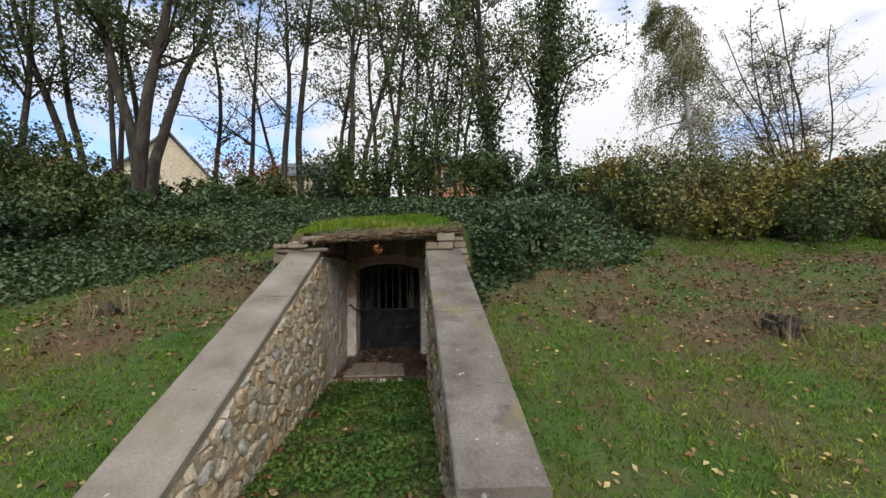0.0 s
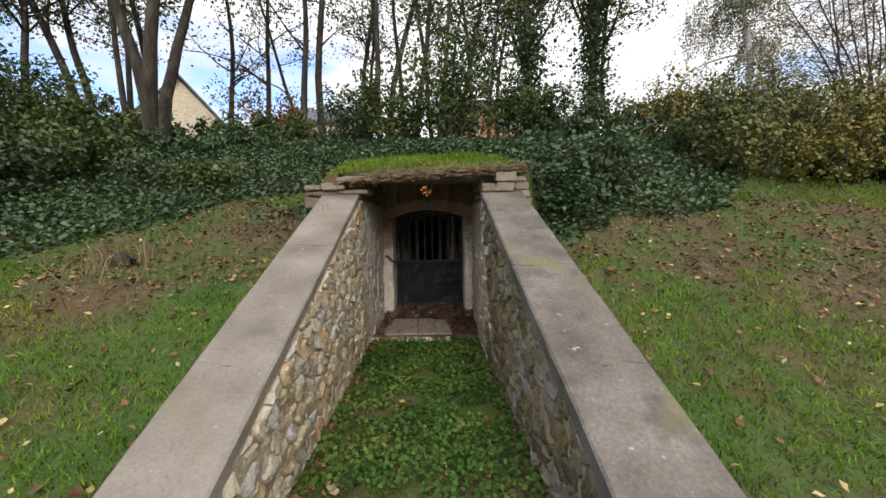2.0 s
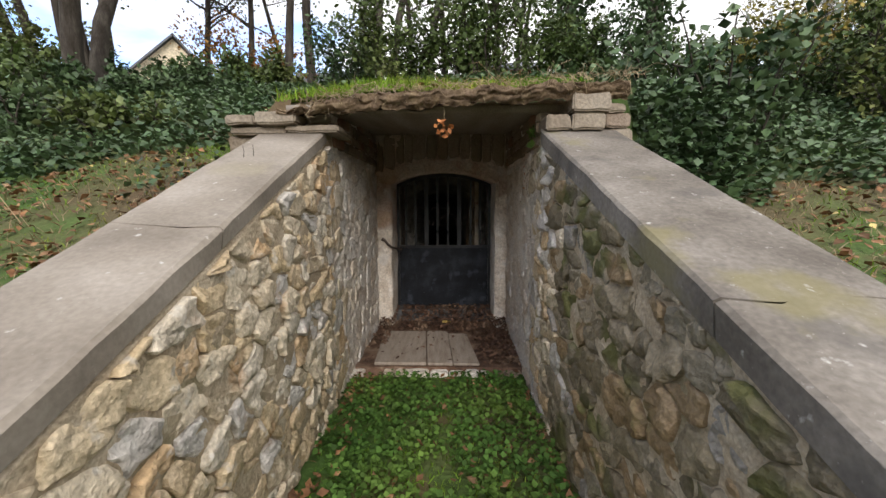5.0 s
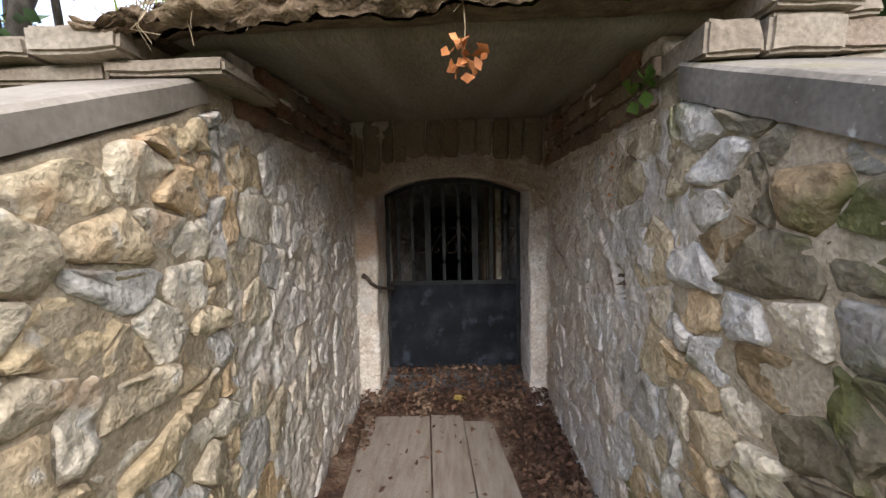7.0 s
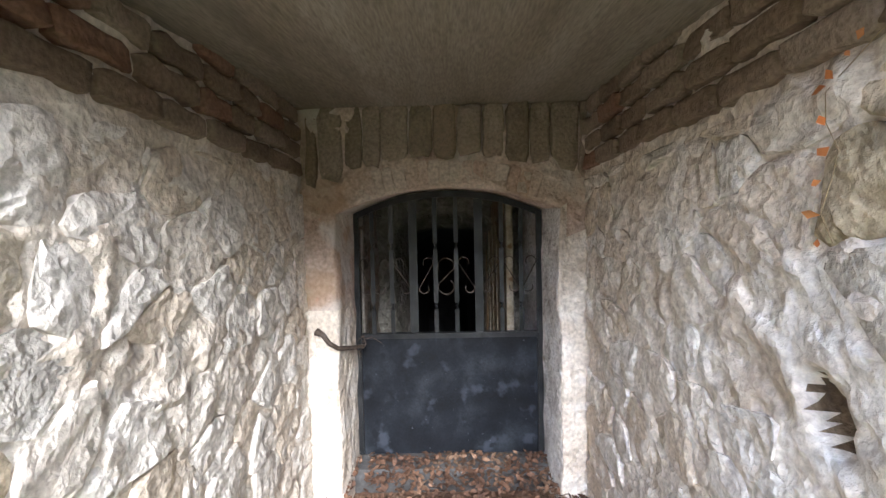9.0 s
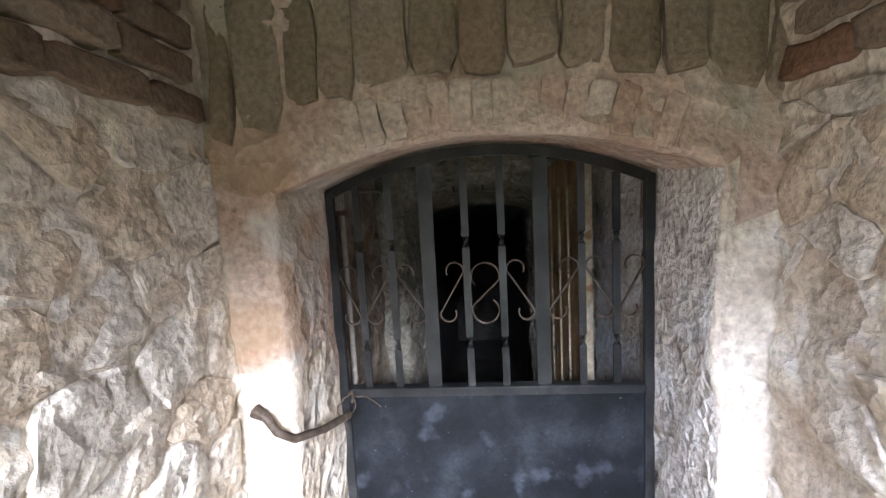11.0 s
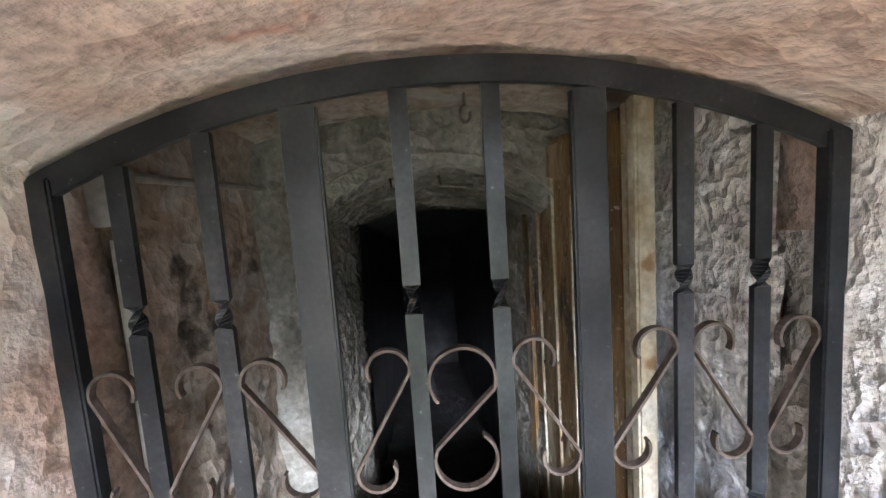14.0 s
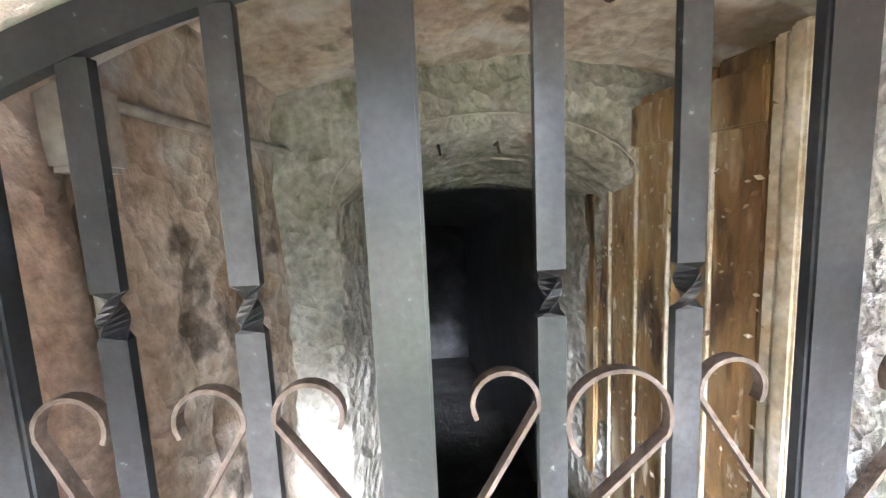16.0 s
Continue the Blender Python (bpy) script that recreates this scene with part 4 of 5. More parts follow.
for i, (x, y, w, d, t, n) in enumerate(((-10.5, 1.9, 2.6, 2.0, 2.4, 2600), (-8.8, 2.4, 2.6, 2.0, 2.2, 2600), (-7.4, 2.2, 1.8, 1.6, 1.4, 2000), (-5.8, 2.8, 1.6, 1.4, 0.7, 1300), (-4.3, 3.4, 1.8, 1.5, 0.7, 1300), (-3.2, 3.6, 1.6, 1.4, 0.9, 1400), (-1.9, 3.4, 1.4, 1.2, 1.3, 1200), (-0.9, 2.7, 1.2, 1.0, 1.4, 1100), (2.0, 3.2, 1.6, 1.2, 1.3, 1600), (3.2, 3.0, 1.8, 1.4, 1.2, 1700), (4.6, 2.8, 1.8, 1.4, 1.1, 1600))):
    bush("shrub", shrub, x, y, w, d, t, n * 3, M_leaf if i % 3 else M_ivy, 0.060, 70 + i, "shrubs on the mound")
for i, (x, y, w, d, t, n) in enumerate(((-6.3, -0.9, 1.8, 1.4, 1.0, 1700), (-5.3, 0.0, 1.6, 1.3, 0.8, 1400), (-7.6, -0.1, 2.0, 1.6, 1.2, 2000), (-4.7, 1.3, 1.5, 1.2, 0.5, 1100), (-6.4, 1.2, 1.8, 1.5, 0.9, 1600), (-8.9, 0.2, 2.2, 1.8, 2.0, 2400), (-3.9, 2.2, 1.5, 1.2, 0.5, 1000), (-7.3, -1.7, 1.8, 1.4, 0.9, 1500), (-10.4, -0.4, 2.4, 1.8, 2.0, 2200), (-4.2, -0.3, 0.9, 0.8, 0.5, 500), (-3.2, -0.5, 0.8, 0.7, 0.45, 450))):
    bush("undergrowth", "dark tangled undergrowth on the ivy slope", x, y, w, d, t, n * 3, (M_ivy, M_leaf, M_ivy)[i % 3], 0.055, 170 + i, "undergrowth below the trees", stems=20)
bush("tall_shrub", "tall light green bush over the entrance", 0.55, 2.6, 1.4, 1.2, 2.5, 5200, M_leaf, 0.065, 90, stems=18)
bush("shrub", "dense dark bush beside the stone entrance", 2.05, -1.25, 1.1, 1.0, 0.95, 2600, M_ivy, 0.06, 91, stems=20)
bush("rusty_shrub", "rust-brown autumn shrub between the trees", -4.6, 5.2, 1.8, 1.6, 2.2, 3600, M_leaf_rust, 0.06, 92)
bush("yellow_shrub", "golden-leaved shrub under the dark trees", -9.4, 1.0, 1.0, 0.8, 0.9, 900, M_yellow_leaf, 0.06, 93)
for i, (x, y, w, d, t, n) in enumerate(((5.2, 1.7, 1.8, 1.4, 1.4, 1500), (6.4, 1.5, 2.0, 1.5, 1.3, 1700), (7.6, 1.7, 2.0, 1.5, 1.2, 1700), (8.9, 1.6, 2.2, 1.6, 1.3, 1700), (10.4, 1.8, 2.4, 1.8, 1.2, 1700), (12.2, 2.0, 2.6, 2.0, 1.3, 1700), (14.4, 2.4, 2.8, 2.2, 1.3, 1500), (5.0, 0.3, 1.6, 1.3, 1.1, 1500), (6.3, 0.2, 1.7, 1.4, 1.2, 1600), (7.6, 0.3, 1.8, 1.4, 1.1, 1600), (9.0, 0.3, 2.0, 1.4, 1.2, 1600), (10.6, 0.4, 2.2, 1.5, 1.1, 1600), (12.4, 0.5, 2.4, 1.6, 1.1, 1500), (14.6, 0.7, 2.6, 1.8, 1.2, 1400), (4.6, -0.5, 1.2, 1.0, 0.8, 1000), (5.7, -0.8, 1.4, 1.0, 0.8, 1100), (7.1, -0.8, 1.6, 1.1, 0.85, 1100), (8.7, -0.7, 1.8, 1.2, 0.85, 1100), (10.5, -0.6, 2.0, 1.3, 0.9, 1100), (12.7, -0.5, 2.4, 1.4, 1.0, 1100))):
    bush("hedge_bush", "yellow-green autumn hedge bush" if i % 3 == 0 else "olive brown autumn hedge bush", x, y, w, d, t, int(n * 2.6), (M_leaf_yellow, M_leaf, M_leaf_birch)[i % 3], 0.050, 110 + i, "hedge along the mound", stems=22)

# ---- ground cover ----
nr = np.random.default_rng(77)


def scatter(n, x0, x1, y0, y1, test):
    x, y = nr.uniform(x0, x1, n), nr.uniform(y0, y1, n)
    keep = np.array([test(a, b) for a, b in zip(x, y)])
    return x[keep], y[keep]


def wild(x, y):
    """Where the ivy has taken the slope."""
    edge = float(np.interp(x, (-4.5, -3.7, -2.85, -2.0, -1.3, 1.0, 1.3, 2.2, 3.4, 4.4, 5.0), (-2.75, -2.3, -1.6, -0.95, -0.8, -1.6, -2.5, -2.1, -1.7, -1.0, 0.6)))
    edge += 0.30 * fbm(x, y, 2, 1.1)
    return y > edge and not (abs(x) < 1.0 and y < -1.2) and not (abs(x) < 0.8 and y < -0.4)


def lawn(x, y):
    return ground_keep(x, y) and not wild(x, y) and not (left_x(y) - 0.47 < x < right_x(y) + 0.47 and -5.5 < y < -1.9)


def bald(x, y):
    """Dry brown stretches."""
    d = min(((x + 2.3) / 1.5) ** 2 + ((y + 2.2) / 1.25) ** 2, ((x - 3.6) / 2.6) ** 2 + ((y + 2.5) / 1.25) ** 2, ((x - 7) / 2.4) ** 2 + ((y + 2.6) / 1.2) ** 2)
    return d + 0.8 * fbm(x, y, 4, 1.2) < 1.0


x, y = scatter(150000, -12, 6, -3.0, 4.2, wild)
z = heights(x, y) + nr.random(len(x)) ** 2 * 0.16
tagged(leaf_mesh("ivy_cover", np.stack([x, y, z], 1), 0.056, M_ivy, None, 0.40, nr, 1.15), "glossy dark ivy covering the mound", "ivy", kind="stuff")
x, y = scatter(420000, -7.5, 9.5, -7.0, -0.3, lambda a, b: lawn(a, b) and random.random() < (0.08 if bald(a, b) else 0.95 + 0.9 * fbm(a, b, 6, 1.7)))
tagged(blades("lawn_grass", x, y, heights(x, y), 0.050, 0.0075, M_grass, nr, bend=0.8), "short green lawn grass, uneven and patchy", "grass", kind="stuff")
x, y = scatter(52000, -7.5, 12, -6.0, 0.6, lambda a, b: lawn(a, b) and (bald(a, b) or random.random() < 0.15))
tagged(blades("dry_grass", x, y, heights(x, y), 0.07, 0.006, M_dry, nr, bend=0.9), "dry straw-coloured grass on the slope", "grass", kind="stuff")
x, y = scatter(22000, -7, 9, -5.5, -0.6, lambda a, b: lawn(a, b) and (bald(a, b) or random.random() < 0.12))
tagged(leaf_mesh("fallen_leaves", np.stack([x, y, heights(x, y) + 0.03], 1), 0.036, M_brown_leaf, None, 0.7, nr), "brown fallen leaves strewn over the slope", "leaves", kind="stuff")
x, y = scatter(1600, -7, 7, -6.5, -0.9, lawn)
tagged(leaf_mesh("fallen_leaves", np.stack([x, y, heights(x, y) + 0.035], 1), 0.03, M_yellow_leaf, None, 0.7, nr), "yellow fallen leaves on the lawn", "leaves", kind="stuff")
x, y = scatter(7000, -1.05, 1.0, -1.92, -0.7, lambda a, b: True)
tagged(blades("roof_grass", x, y, heights(x, y), 0.10, 0.007, M_grass, nr, bend=0.5), "bright grass on the earth roof", "grass", kind="stuff")


def within(a, b):
    return left_x(b) + 0.03 < a < right_x(b) - 0.03


x, y = scatter(16000, -0.7, 0.95, -5.7, -1.55, lambda a, b: within(a, b) and fbm(a, b, 2, 2.2) > -0.22 - 0.25 * (a > 0.1))
tagged(leaf_mesh("clover", np.stack([x, y, FLOOR + 0.015 + 0.05 * nr.random(len(x))], 1), 0.034, M_clover, None, 0.6, nr, 1.1), "low clover and weeds on the passage floor", "weeds", kind="stuff")
x, y = scatter(9000, -0.7, 0.95, -5.9, -1.55, within)
tagged(blades("passage_grass", x, y, 0 * x + FLOOR, 0.05, 0.006, M_grass, nr, bend=0.7), "thin grass on the passage floor", "grass", kind="stuff")
x, y = scatter(2600, -0.7, 0.95, -5.7, -1.5, lambda a, b: within(a, b) and (a < left_x(b) + 0.2 or a > right_x(b) - 0.08 or random.random() < 0.16))
tagged(leaf_mesh("fallen_leaves", np.stack([x, y, 0 * x + FLOOR + 0.035], 1), 0.036, M_brown_leaf, None, 0.7, nr), "brown leaves gathered along the foot of the walls", "leaves", kind="stuff")
x, y = scatter(7000, -0.66, 0.68, -1.42, -0.03, lambda a, b: (b > -0.62 and abs(a) < 0.66 and (b < -0.33 or abs(a) < 0.45)) or a > 0.30 + 0.1 * random.random() or (a < -0.5 and b > -1.0) or random.random() < 0.02)
tagged(leaf_mesh("leaf_litter", np.stack([x, y, -0.135 + 0.03 * nr.random(len(x)) + 0.13 * np.clip((y + 0.62) / 0.6, 0, 1)], 1), 0.022, M_litter_leaf, None, 0.75, nr, 1.9), "reddish brown leaf litter in front of the gate", "leaves", kind="stuff")
for px, py in ((-0.36, -4.55), (-0.09, -3.48), (0.05, -0.45)):
    lone = leaf_mesh("maple_leaf", np.array([[0.0, 0, 0], [0.02, 0.02, 0.004], [-0.02, 0.018, 0.003], [0.0, -0.022, 0.002]]), 0.06, M_yellow_leaf, None, 0.9, nr)
    lone.location = (px, py, (FLOOR + 0.055) if py < -1 else -0.075)
    tagged(lone, "single yellow-orange leaf lying on the ground", "leaf", "single leaves")


# ---- earth lip, stones and roots at the front of the roof ----
def lump(name, x0, x1, y0, y1, z0, z1, material, parent=None, rough=0.02, seed=0, bevel=0.02, cuts=2):
    """A rough block with worn edges."""
    bm = bmesh.new()
    add_box(bm, x0, x1, y0, y1, z0, z1, bevel)
    bmesh.ops.subdivide_edges(bm, edges=[e for e in bm.edges if e.calc_length() > 0.06], cuts=cuts, use_grid_fill=True)
    for v in bm.verts:
        p = v.co * 11 + Vector((seed, seed * 2, 0))
        v.co += Vector((noise.noise(p), noise.noise(p + Vector((9, 0, 0))), noise.noise(p + Vector((0, 9, 0))))) * rough
    return part(name, bm, material, parent, smooth=False)


def lip_foot(x):
    return 1.725 + 0.05 * (x + 0.4) + 0.022 * fbm(x, 0, 5, 5) + 0.016 * fbm(x, 0, 8, 16)


def lip_depth(x):
    return 0.035 + 0.085 * min(1.0, max(0.0, (x + 0.9) / 0.45))


lip = tagged(grid_mesh("earth_lip", steps(-0.92, 1.16, 0.016), steps(0, 1, 0.07), lambda x, f: (x, -2.18 + (0.06 if x > 0.82 else 0) - 0.04 * math.sin(f * math.pi) + 1.7 * max(0, f - 0.82) + 0.035 * fbm(x, f, 2, 6) + 0.015 * fbm(x, f, 3, 22), lip_foot(x) + lip_depth(x) * f + 0.014 * fbm(x, f, 9, 18)), M_soil), "crumbling earth edge full of roots over the entrance", "earth edge")
under = grid_mesh("underside", steps(-0.92, 1.0, 0.02), steps(0, 1, 0.2), lambda x, f: (x, -2.16 + 0.22 * f + 0.035 * fbm(x, 0, 2, 6) * (1 - f), lip_foot(x) * (1 - f) + 1.80 * f), M_soil, lip)
roots, rr = [], random.Random(5)
for i in range(320):
    px = rr.uniform(-0.8, 1.2)
    roots.append(wander(rr, (px, -2.19 + rr.uniform(-0.03, 0.05), lip_foot(px) + lip_depth(px) + 0.01), (rr.gauss(0, 1), -0.6, rr.uniform(-0.7, 0.3)), rr.uniform(0.05, 0.20), 0.0022, 0.001, 6, 0.5, -0.12))
for px, n in ((-0.33, 0.11), (-0.27, 0.09), (-0.30, 0.07), (0.30, 0.06), (0.62, 0.07)):
    roots.append(wander(rr, (px, -2.20, 1.82), (0, -0.1, -1), n, 0.0035, 0.0015, 6, 0.2))
tubes("root_mat", roots, M_dry, lip, 3)["kind"] = "stuff"
for x0, x1, z0, z1, d, m in ((-1.25, -1.07, 1.655, 1.712, -2.19, M_stone), (-1.06, -0.82, 1.655, 1.727, -2.21, M_stone), (-1.24, -0.90, 1.60, 1.650, -2.15, M_stone), (-0.90, -0.57, 1.612, 1.652, -2.16, M_dark_stone), (0.675, 0.815, 1.615, 1.703, -2.17, M_stone), (0.825, 1.02, 1.615, 1.708, -2.18, M_stone), (0.82, 1.04, 1.713, 1.818, -2.20, M_stone), (1.03, 1.18, 1.63, 1.712, -2.13, M_brick), (1.05, 1.20, 1.55, 1.625, -2.12, M_stone), (1.06, 1.22, 1.47, 1.545, -2.11, M_stone_moss), (1.07, 1.24, 1.38, 1.465, -2.10, M_stone_moss), (1.05, 1.16, 1.72, 1.775, -2.12, M_stone), (-1.28, -1.08, 1.47, 1.595, -2.10, M_stone_moss)):
    s = lump("block", x0, x1, d, -1.8, z0, z1, M_dark_stone if m is M_stone_moss else m if m is M_brick else M_block, None, 0.011, x0 * 7, 0.010, 2)
    tagged(s, "flat squared limestone block laid over the wall", "stone", "stones beside the roof")
clump = leaf_mesh("dry_leaf_clump", np.array([[nr.normal(0, 0.022), nr.normal(0, 0.02), -0.09 * nr.random()] for i in range(26)]), 0.028, M_orange_leaf, None, 0.0, nr)
clump.location = (0.06, -2.17, 1.67)
spine = tubes("stalk", [([Vector((0, 0, -0.06)), Vector((0.006, 0, 0.03)), Vector((0, 0.01, 0.13))], [0.002] * 3)], M_dry, clump, 4)
tagged(clump, "withered orange leaves hanging from the roof edge", "leaves")
vine = tagged(empty("creeper", 0.67, -1.98, 1.55), "creeper with green and orange leaves on the wall", "creeper")
vp = [([Vector((-0.012 + 0.006 * math.sin(k * 2), 0.02 + 0.045 * min(k, 7) + 0.01 * math.sin(k * 1.7), 0.10 - 0.02 * k if k < 8 else -0.06 - 0.05 * (k - 8))) for k in range(14)], [0.0009] * 14)]
tubes("stem", vp, M_dry, vine, 3)
leaf_mesh("green_leaves", np.array([[-0.03, nr.normal(0.08, 0.05), nr.normal(0.08, 0.03)] for i in range(14)]), 0.05, M_clover, vine, 0.5, nr, 1.1, np.array([-1.0, 0, 0]))
leaf_mesh("orange_leaves", np.array([[-0.035, vp[0][0][5 + i % 9].y + nr.normal(0, 0.012), vp[0][0][5 + i % 9].z] for i in range(9)]), 0.017, M_orange_leaf, vine, 0.5, nr, 1.3, np.array([-1.0, 0, 0]))

# ivy and weeds on the banks beside the roof
bx, by = nr.uniform(1.28, 1.95, 3600) * np.where(nr.random(3600) < 0.12, -1, 1), nr.uniform(-2.2, -1.5, 3600)
bz = np.where(by < -1.85, nr.uniform(1.15, 1.92, 3600), heights(bx, by) + nr.uniform(0, 0.13, 3600)) - 0.25 * np.clip(np.abs(bx) - 1.4, 0, 1)
side_ivy = leaf_mesh("bank_ivy", np.stack([bx, by, bz], 1), 0.052, M_ivy, None, 0.35, nr, 1.15)
tagged(side_ivy, "ivy and weeds on the banks beside the roof", "ivy", kind="stuff")

# ---- porch things ----
for k, (xa, xb, x2a, x2b, y1) in enumerate(((-0.53, -0.10, -0.58, -0.16, -0.60), (-0.093, 0.115, -0.152, 0.06, -0.58), (0.122, 0.335, 0.066, 0.25, -0.66))):
    bm = bmesh.new()
    add_box(bm, 0, 1, 0, 1, -0.146, -0.118 - 0.003 * k, 0.0)
    for v in bm.verts:
        f = v.co.y
        v.co.x = (xa + (x2a - xa) * f) * (1 - v.co.x) + (xb + (x2b - xb) * f) * v.co.x
        v.co.y = -1.44 + (y1 + 1.44) * f
    bmesh.ops.bevel(bm, geom=list(bm.edges), offset=0.004, segments=1, affect="EDGES")
    tagged(part("plank", bm, M_plank), "grey weathered plank lying on the porch floor", "plank", "planks before the gate")
edging = tagged(empty("brick_edging", 0, -1.5, -0.2), "row of worn bricks edging the porch floor", "edging")
ex = -0.70
while ex < 0.70:
    w = rr.uniform(0.06, 0.22)
    b = lump("brick", ex + 0.004, min(ex + w, 0.72) - 0.004, -0.05, 0.05, -0.1, 0.035 + rr.uniform(-0.012, 0.008), M_brick if rr.random() < 0.3 else M_render_stone, edging, 0.006, ex * 9, 0.01, 1)
    ex += w
bolt = tagged(tubes("bent_iron_bar", [([Vector((-0.635, -0.345, 0.80)), Vector((-0.60, -0.355, 0.785)), Vector((-0.57, -0.36, 0.745)), Vector((-0.535, -0.34, 0.715)), Vector((-0.49, -0.25, 0.69)), Vector((-0.455, -0.12, 0.665))], [0.020, 0.013, 0.012, 0.012, 0.012, 0.012])], M_rust, None, 8), "rusty bent iron bar fixed in the jamb", "iron bar")
wire = tagged(tubes("rusty_wire", [wander(rr, (-0.47, -0.03, 0.70), (rr.gauss(0, 0.5), -0.1, -1), 0.16, 0.003, 0.002, 9, 0.5) for i in range(5)], M_rust, None, 4), "tangle of rusty wire on the gate", "wire")

scrap = lump("crumpled_wrapper", -0.045, 0.045, -0.03, 0.03, 0.0, 0.022, M_white, None, 0.018, 3, 0.006)
scrap.location = (0.61, -0.42, -0.135)
tagged(scrap, "crumpled pale wrapper among the leaves", "litter")
for sx, sy in ((-0.93, -2.62), (-0.89, -2.60)):
    stick = tubes("dry_stalk", [([Vector((0, 0, -0.01)), Vector((0.004, 0, 0.03)), Vector((-0.002, 0.004, 0.06))], [0.0025, 0.002, 0.0015])], M_bark, None, 4)
    stick.location = (sx, sy, cap_z(sy))
    tagged(stick, "thin dark stalk standing on the coping", "stalk", "stalks on the coping")

# ---- old door and fittings behind the gate ----
door = tagged(empty("wooden_door", 0.40, 0.24, -0.02), "old wooden door standing open, brown paint peeling", "door")
door.rotation_euler = (0, 0, radians(8))
for k in range(5):
    bm = bmesh.new()
    add_box(bm, -0.012, 0.012, 0.06 + 0.105 * k + 0.003, 0.06 + 0.105 * (k + 1) - 0.003, 0.02, 1.512 - 0.006 * k, 0.004)
    part("board", bm, M_door, door)
for y0, z0, z1 in ((0.0, 0.0, 1.522), (0.545, 0.0, 1.485)):
    bm = bmesh.new()
    add_box(bm, -0.022, 0.022, y0, y0 + (0.03 if y0 == 0 else 0.055), z0, z1, 0.005)
    if y0 == 0:
        add_box(bm, -0.016, 0.016, 0.034, 0.058, z0, z1 - 0.006, 0.004)
    part("stile", bm, M_door_pale if y0 == 0 else M_door, door, "cream flaking edge" if y0 == 0 else "")
for y0 in (0.16, 0.268, 0.375, 0.48):
    bm = bmesh.new()
    add_box(bm, -0.019, -0.011, y0, y0 + 0.007, 0.02, 1.42, 0.001)
    part("bead", bm, M_door_pale, door, "pale worn bead between boards")
for z0 in (0.10, 1.39):
    bm = bmesh.new()
    add_box(bm, -0.026, -0.012, 0.06, 0.54, z0, z0 + 0.09, 0.004)
    part("rail", bm, M_door, door)
fl = np.stack([nr.choice([-0.015, -0.019], 420), nr.uniform(0.05, 0.56, 420), nr.uniform(0.6, 1.48, 420)], 1)
leaf_mesh("paint_flake", fl[:260], 0.008, M_door_pale, door, 0.7, nr, 2.0, np.array([-1.0, 0, 0]))["kind"] = "stuff"
leaf_mesh("paint_flake", fl[260:], 0.012, M_door, door, 0.7, nr, 2.0, np.array([-1.0, 0, 0]))["kind"] = "stuff"
pipe = tagged(empty("cable_conduit", -0.47, 0.2, 1.3), "grey plastic conduit with a junction box on the wall", "conduit")
px, py, pz = pipe.location
tubes("upright", [([Vector((-0.497 - px, 0.104 - py, z - pz)) for z in (0.3, 0.8, 1.3)], [0.011] * 3)], M_pipe, pipe, 8)
tubes("run", [([Vector((-0.49 + 0.06 * (y - 0.15) - px, y - py, 1.395 - pz)) for y in (0.13, 0.4, 0.62)], [0.008] * 3)], M_pipe, pipe, 6)
bm = bmesh.new()
add_box(bm, -0.530 - px, -0.482 - px, 0.085 - py, 0.145 - py, 1.32 - pz, 1.41 - pz, 0.006)
part("junction_box", bm, M_pipe, pipe)
for x, y, z in ((0.155, 0.36, 1.63), (0.09, 0.52, 1.57)):
    hook = tubes("ceiling_hook", [([Vector((x + 0.022 * math.cos(a) * 0.6, y, z - 0.028 + 0.022 * math.sin(a))) for a in [1.4 + 0.42 * i for i in range(13)]], [0.004] * 13), ([Vector((x, y, z - 0.01)), Vector((x, y, z + 0.03))], [0.004] * 2)], M_rust, None, 6)
    tagged(hook, "rusty iron hook in the vault", "hook", "hooks in the vault")
wire2 = tubes("arch_wire", [([Vector((-0.01 + 0.36 * math.cos(a), 0.605, 1.27 + 0.19 * math.sin(a))) for a in [math.pi * (1 - i / 16) for i in range(17)]], [0.003] * 17)], M_pipe, None, 5)
tagged(wire2, "thin cable clipped round the inner arch", "cable")
for x in (-0.12, 0.02):
    nail = tubes("nail", [([Vector((x, 0.70, 1.40)), Vector((x, 0.66, 1.40)), Vector((x + 0.004, 0.655, 1.375))], [0.004, 0.004, 0.003])], M_rust, None, 6)
    tagged(nail, "rusty nail under the inner arch", "nail", "nails under the arch")
rod = tubes("thin_rod", [([Vector((-0.08, 0.80, 1.395)), Vector((0.12, 0.78, 1.365))], [0.004] * 2)], M_pipe, None, 6)
tagged(rod, "pale thin rod under the inner arch", "rod")

# ---- stumps ----
for x, y, r, h in ((4.1, -3.5, 0.13, 0.16), (-2.85, -2.7, 0.10, 0.12)):
    s = lump("tree_stump", -r, r, -r, r, -0.1, h, M_bark, None, 0.05, x, 0.05, 2)
    s.location = (x, y, ground_z(x, y))
    tagged(s, "dark cut tree stump in the grass", "stump", "stumps")
    xx, yy = x + nr.normal(0, 0.22, 160), y + nr.normal(0, 0.2, 160)
    tagged(blades("dead_stalks", xx, yy, heights(xx, yy), 0.28, 0.006, M_dry, nr, bend=0.5), "dry brown stalks round the stump", "stalks", kind="stuff")

# ---- houses beyond the trees ----
M_wall_cream = surface("cream_house_render", [(0.58, 0.50, 0.36), (0.66, 0.58, 0.44)], 0.4, 0.9, 0.1, 8)
M_wall_brick = surface("house_brick", [(0.36, 0.16, 0.09), (0.44, 0.22, 0.13)], 0.6, 0.9, 0.2, 12)
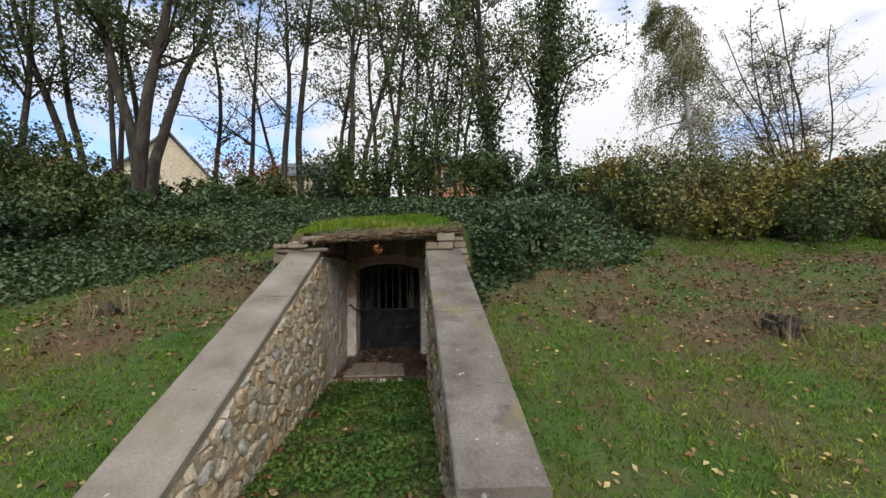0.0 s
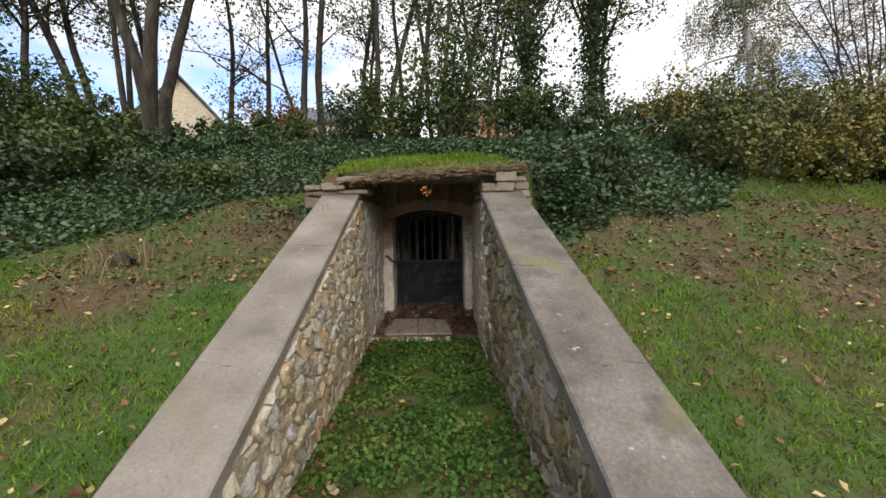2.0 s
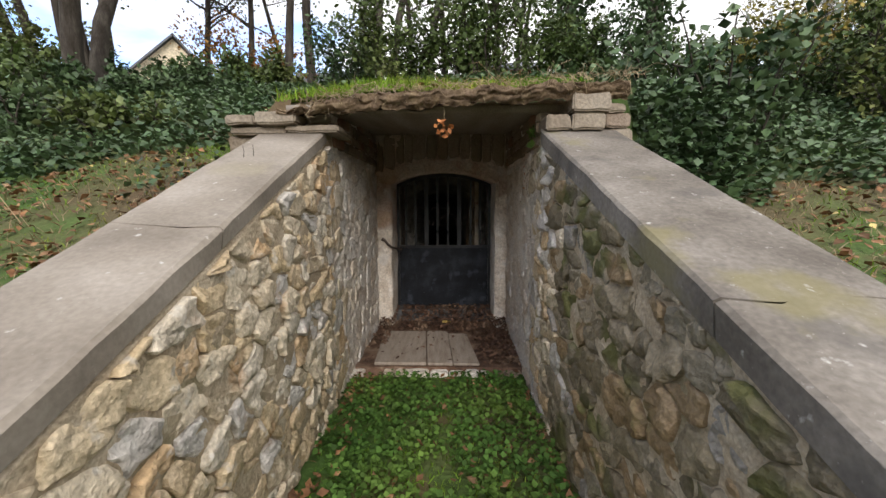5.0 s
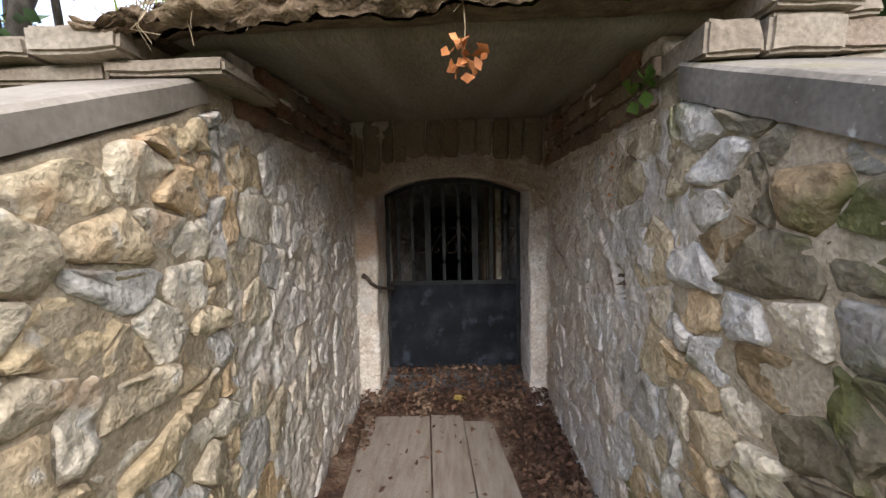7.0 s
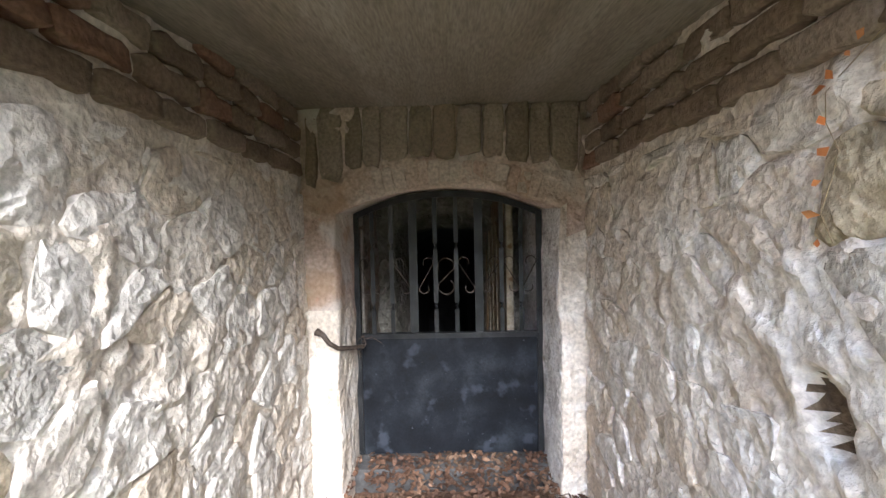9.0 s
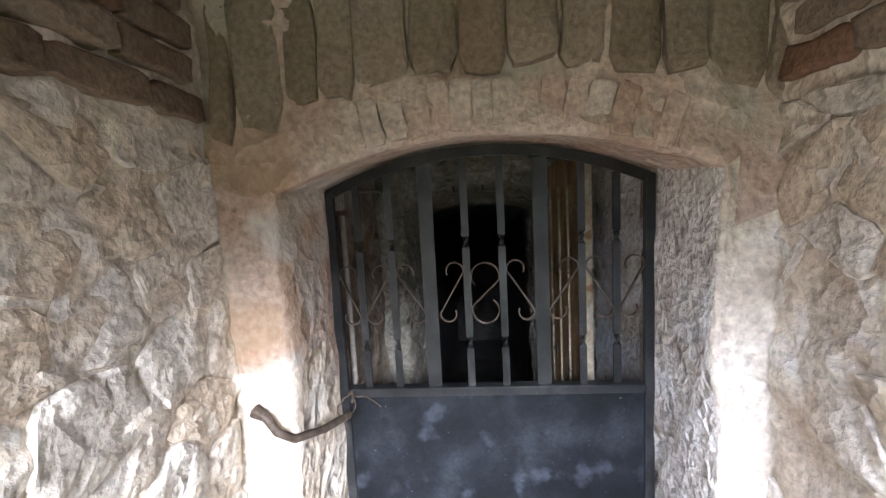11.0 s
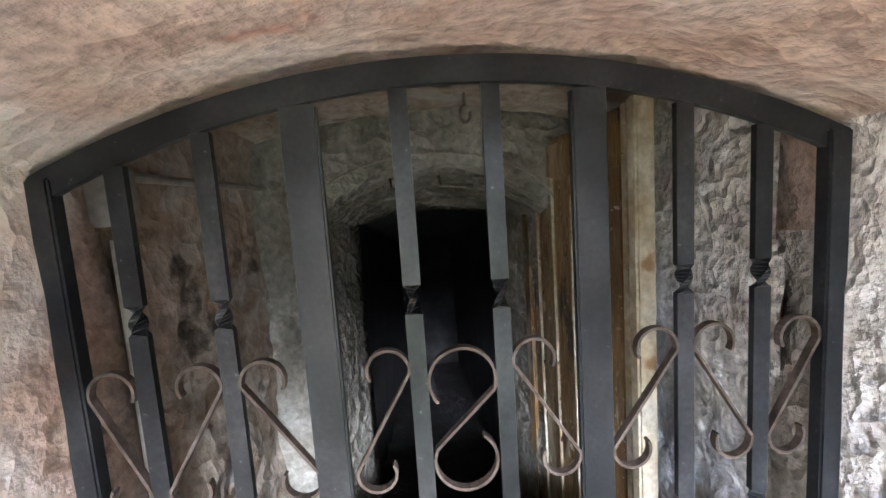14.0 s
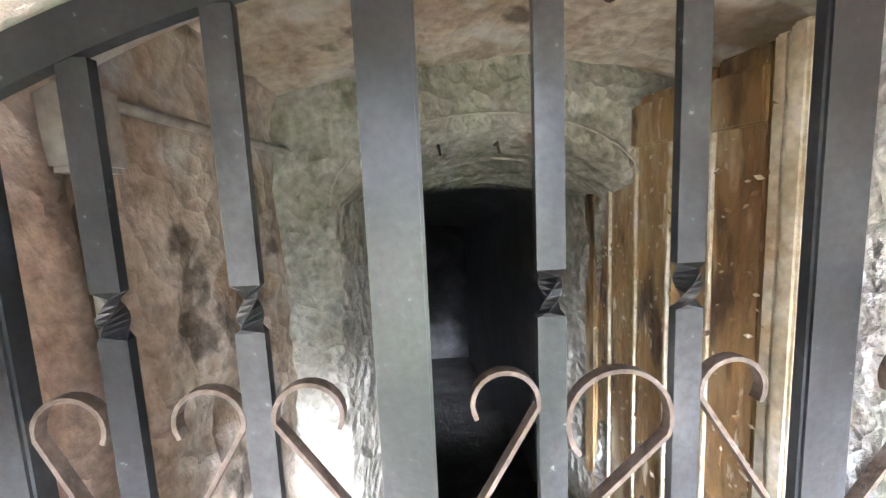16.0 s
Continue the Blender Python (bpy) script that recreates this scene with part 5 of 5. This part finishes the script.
M_roof_red = surface("red_roof_tiles", [(0.38, 0.12, 0.06), (0.48, 0.18, 0.09)], 0.8, 0.85, 0.3, 10)
M_roof_grey = surface("slate_roof", [(0.10, 0.11, 0.13), (0.16, 0.17, 0.19)], 0.8, 0.7, 0.3, 10)
M_pane = surface("dark_window_glass", [(0.02, 0.025, 0.03), (0.04, 0.045, 0.05)], 1, 0.1, 0.0, 5, spec=0.6)


def house(label, x, y, wide, deep, eave, ridge, wall_mat, roof_mat, gable_front, base=2.6):
    thing = tagged(empty("house", x, y, base), label, "house")
    e, r, w, d = eave - base, ridge - base, wide / 2, deep / 2
    bm = bmesh.new()
    if gable_front:
        ring = [[bm.verts.new((a, b, c)) for a, c in ((-w, 0), (w, 0), (w, e), (0, r - 0.12), (-w, e))] for b in (-d, d)]
    else:
        ring = [[bm.verts.new((a, b, c)) for b, c in ((-d, 0), (d, 0), (d, e), (0, r - 0.12), (-d, e))] for a in (-w, w)]
    for i in range(5):
        bm.faces.new((ring[0][i], ring[0][(i + 1) % 5], ring[1][(i + 1) % 5], ring[1][i]))
    bm.faces.new(ring[0])
    bm.faces.new(ring[1])
    part("wall", bm, wall_mat, thing)
    o = 0.45
    for s in (-1, 1):
        bm = bmesh.new()
        half, run = (w, d) if gable_front else (d, w)
        drop = (r - e) / half * o
        pts = [(0, -run - o, r), (s * (half + o), -run - o, e - drop), (s * (half + o), run + o, e - drop), (0, run + o, r)]
        if not gable_front:
            pts = [(b, a, c) for a, b, c in pts]
        low = [bm.verts.new(p) for p in pts]
        high = [bm.verts.new((p[0], p[1], p[2] + 0.18)) for p in pts]
        bm.faces.new(low)
        bm.faces.new(high)
        for i in range(4):
            bm.faces.new((low[i], low[(i + 1) % 4], high[(i + 1) % 4], high[i]))
        part("roof", bm, roof_mat, thing)
    for a in (-0.5, 0.5):
        bm = bmesh.new()
        add_box(bm, a * w - 0.5, a * w + 0.5, -d - 0.04, -d + 0.05, e - 1.9, e - 0.6, 0.02)
        win = part("window", bm, M_wall_cream, thing)
        bm = bmesh.new()
        add_box(bm, a * w - 0.42, a * w + 0.42, -d - 0.055, -d - 0.045, e - 1.82, e - 0.68)
        part("pane", bm, M_pane, win)
    return thing


house("cream gabled house with a dark roof behind the trees", -24.0, 31.4, 7.4, 10, 9.6, 13.6, M_wall_cream, M_roof_grey, True).rotation_euler = (0, 0, radians(38))
house("house with a red tiled roof behind the trees", -34.5, 28, 9.0, 8, 9.2, 11.6, M_wall_cream, M_roof_red, False)
house("cream house with a grey roof behind the trees", -8.2, 26, 4.5, 7, 8.7, 10.3, M_wall_cream, M_roof_grey, False)
house("brick house with a pale grey roof beyond the mound", 3.4, 25, 4.2, 7, 9.2, 10.5, M_wall_brick, M_roof_grey, False)
house("red brick house at the far side of the hedge", 36, 23, 6, 7, 8.2, 9.6, M_wall_brick, M_roof_red, False)
house("long low building with a brown roof beyond the hedge", 31, 34, 13, 8, 9.6, 10.9, M_wall_brick, M_roof_grey, False)

# ---- stones of the walls ----
lay_stones(wall_left, 1, left_x, 11, M_stone, M_render_stone)
lay_stones(wall_right, -1, right_x, 23, M_stone_moss, M_render_stone)
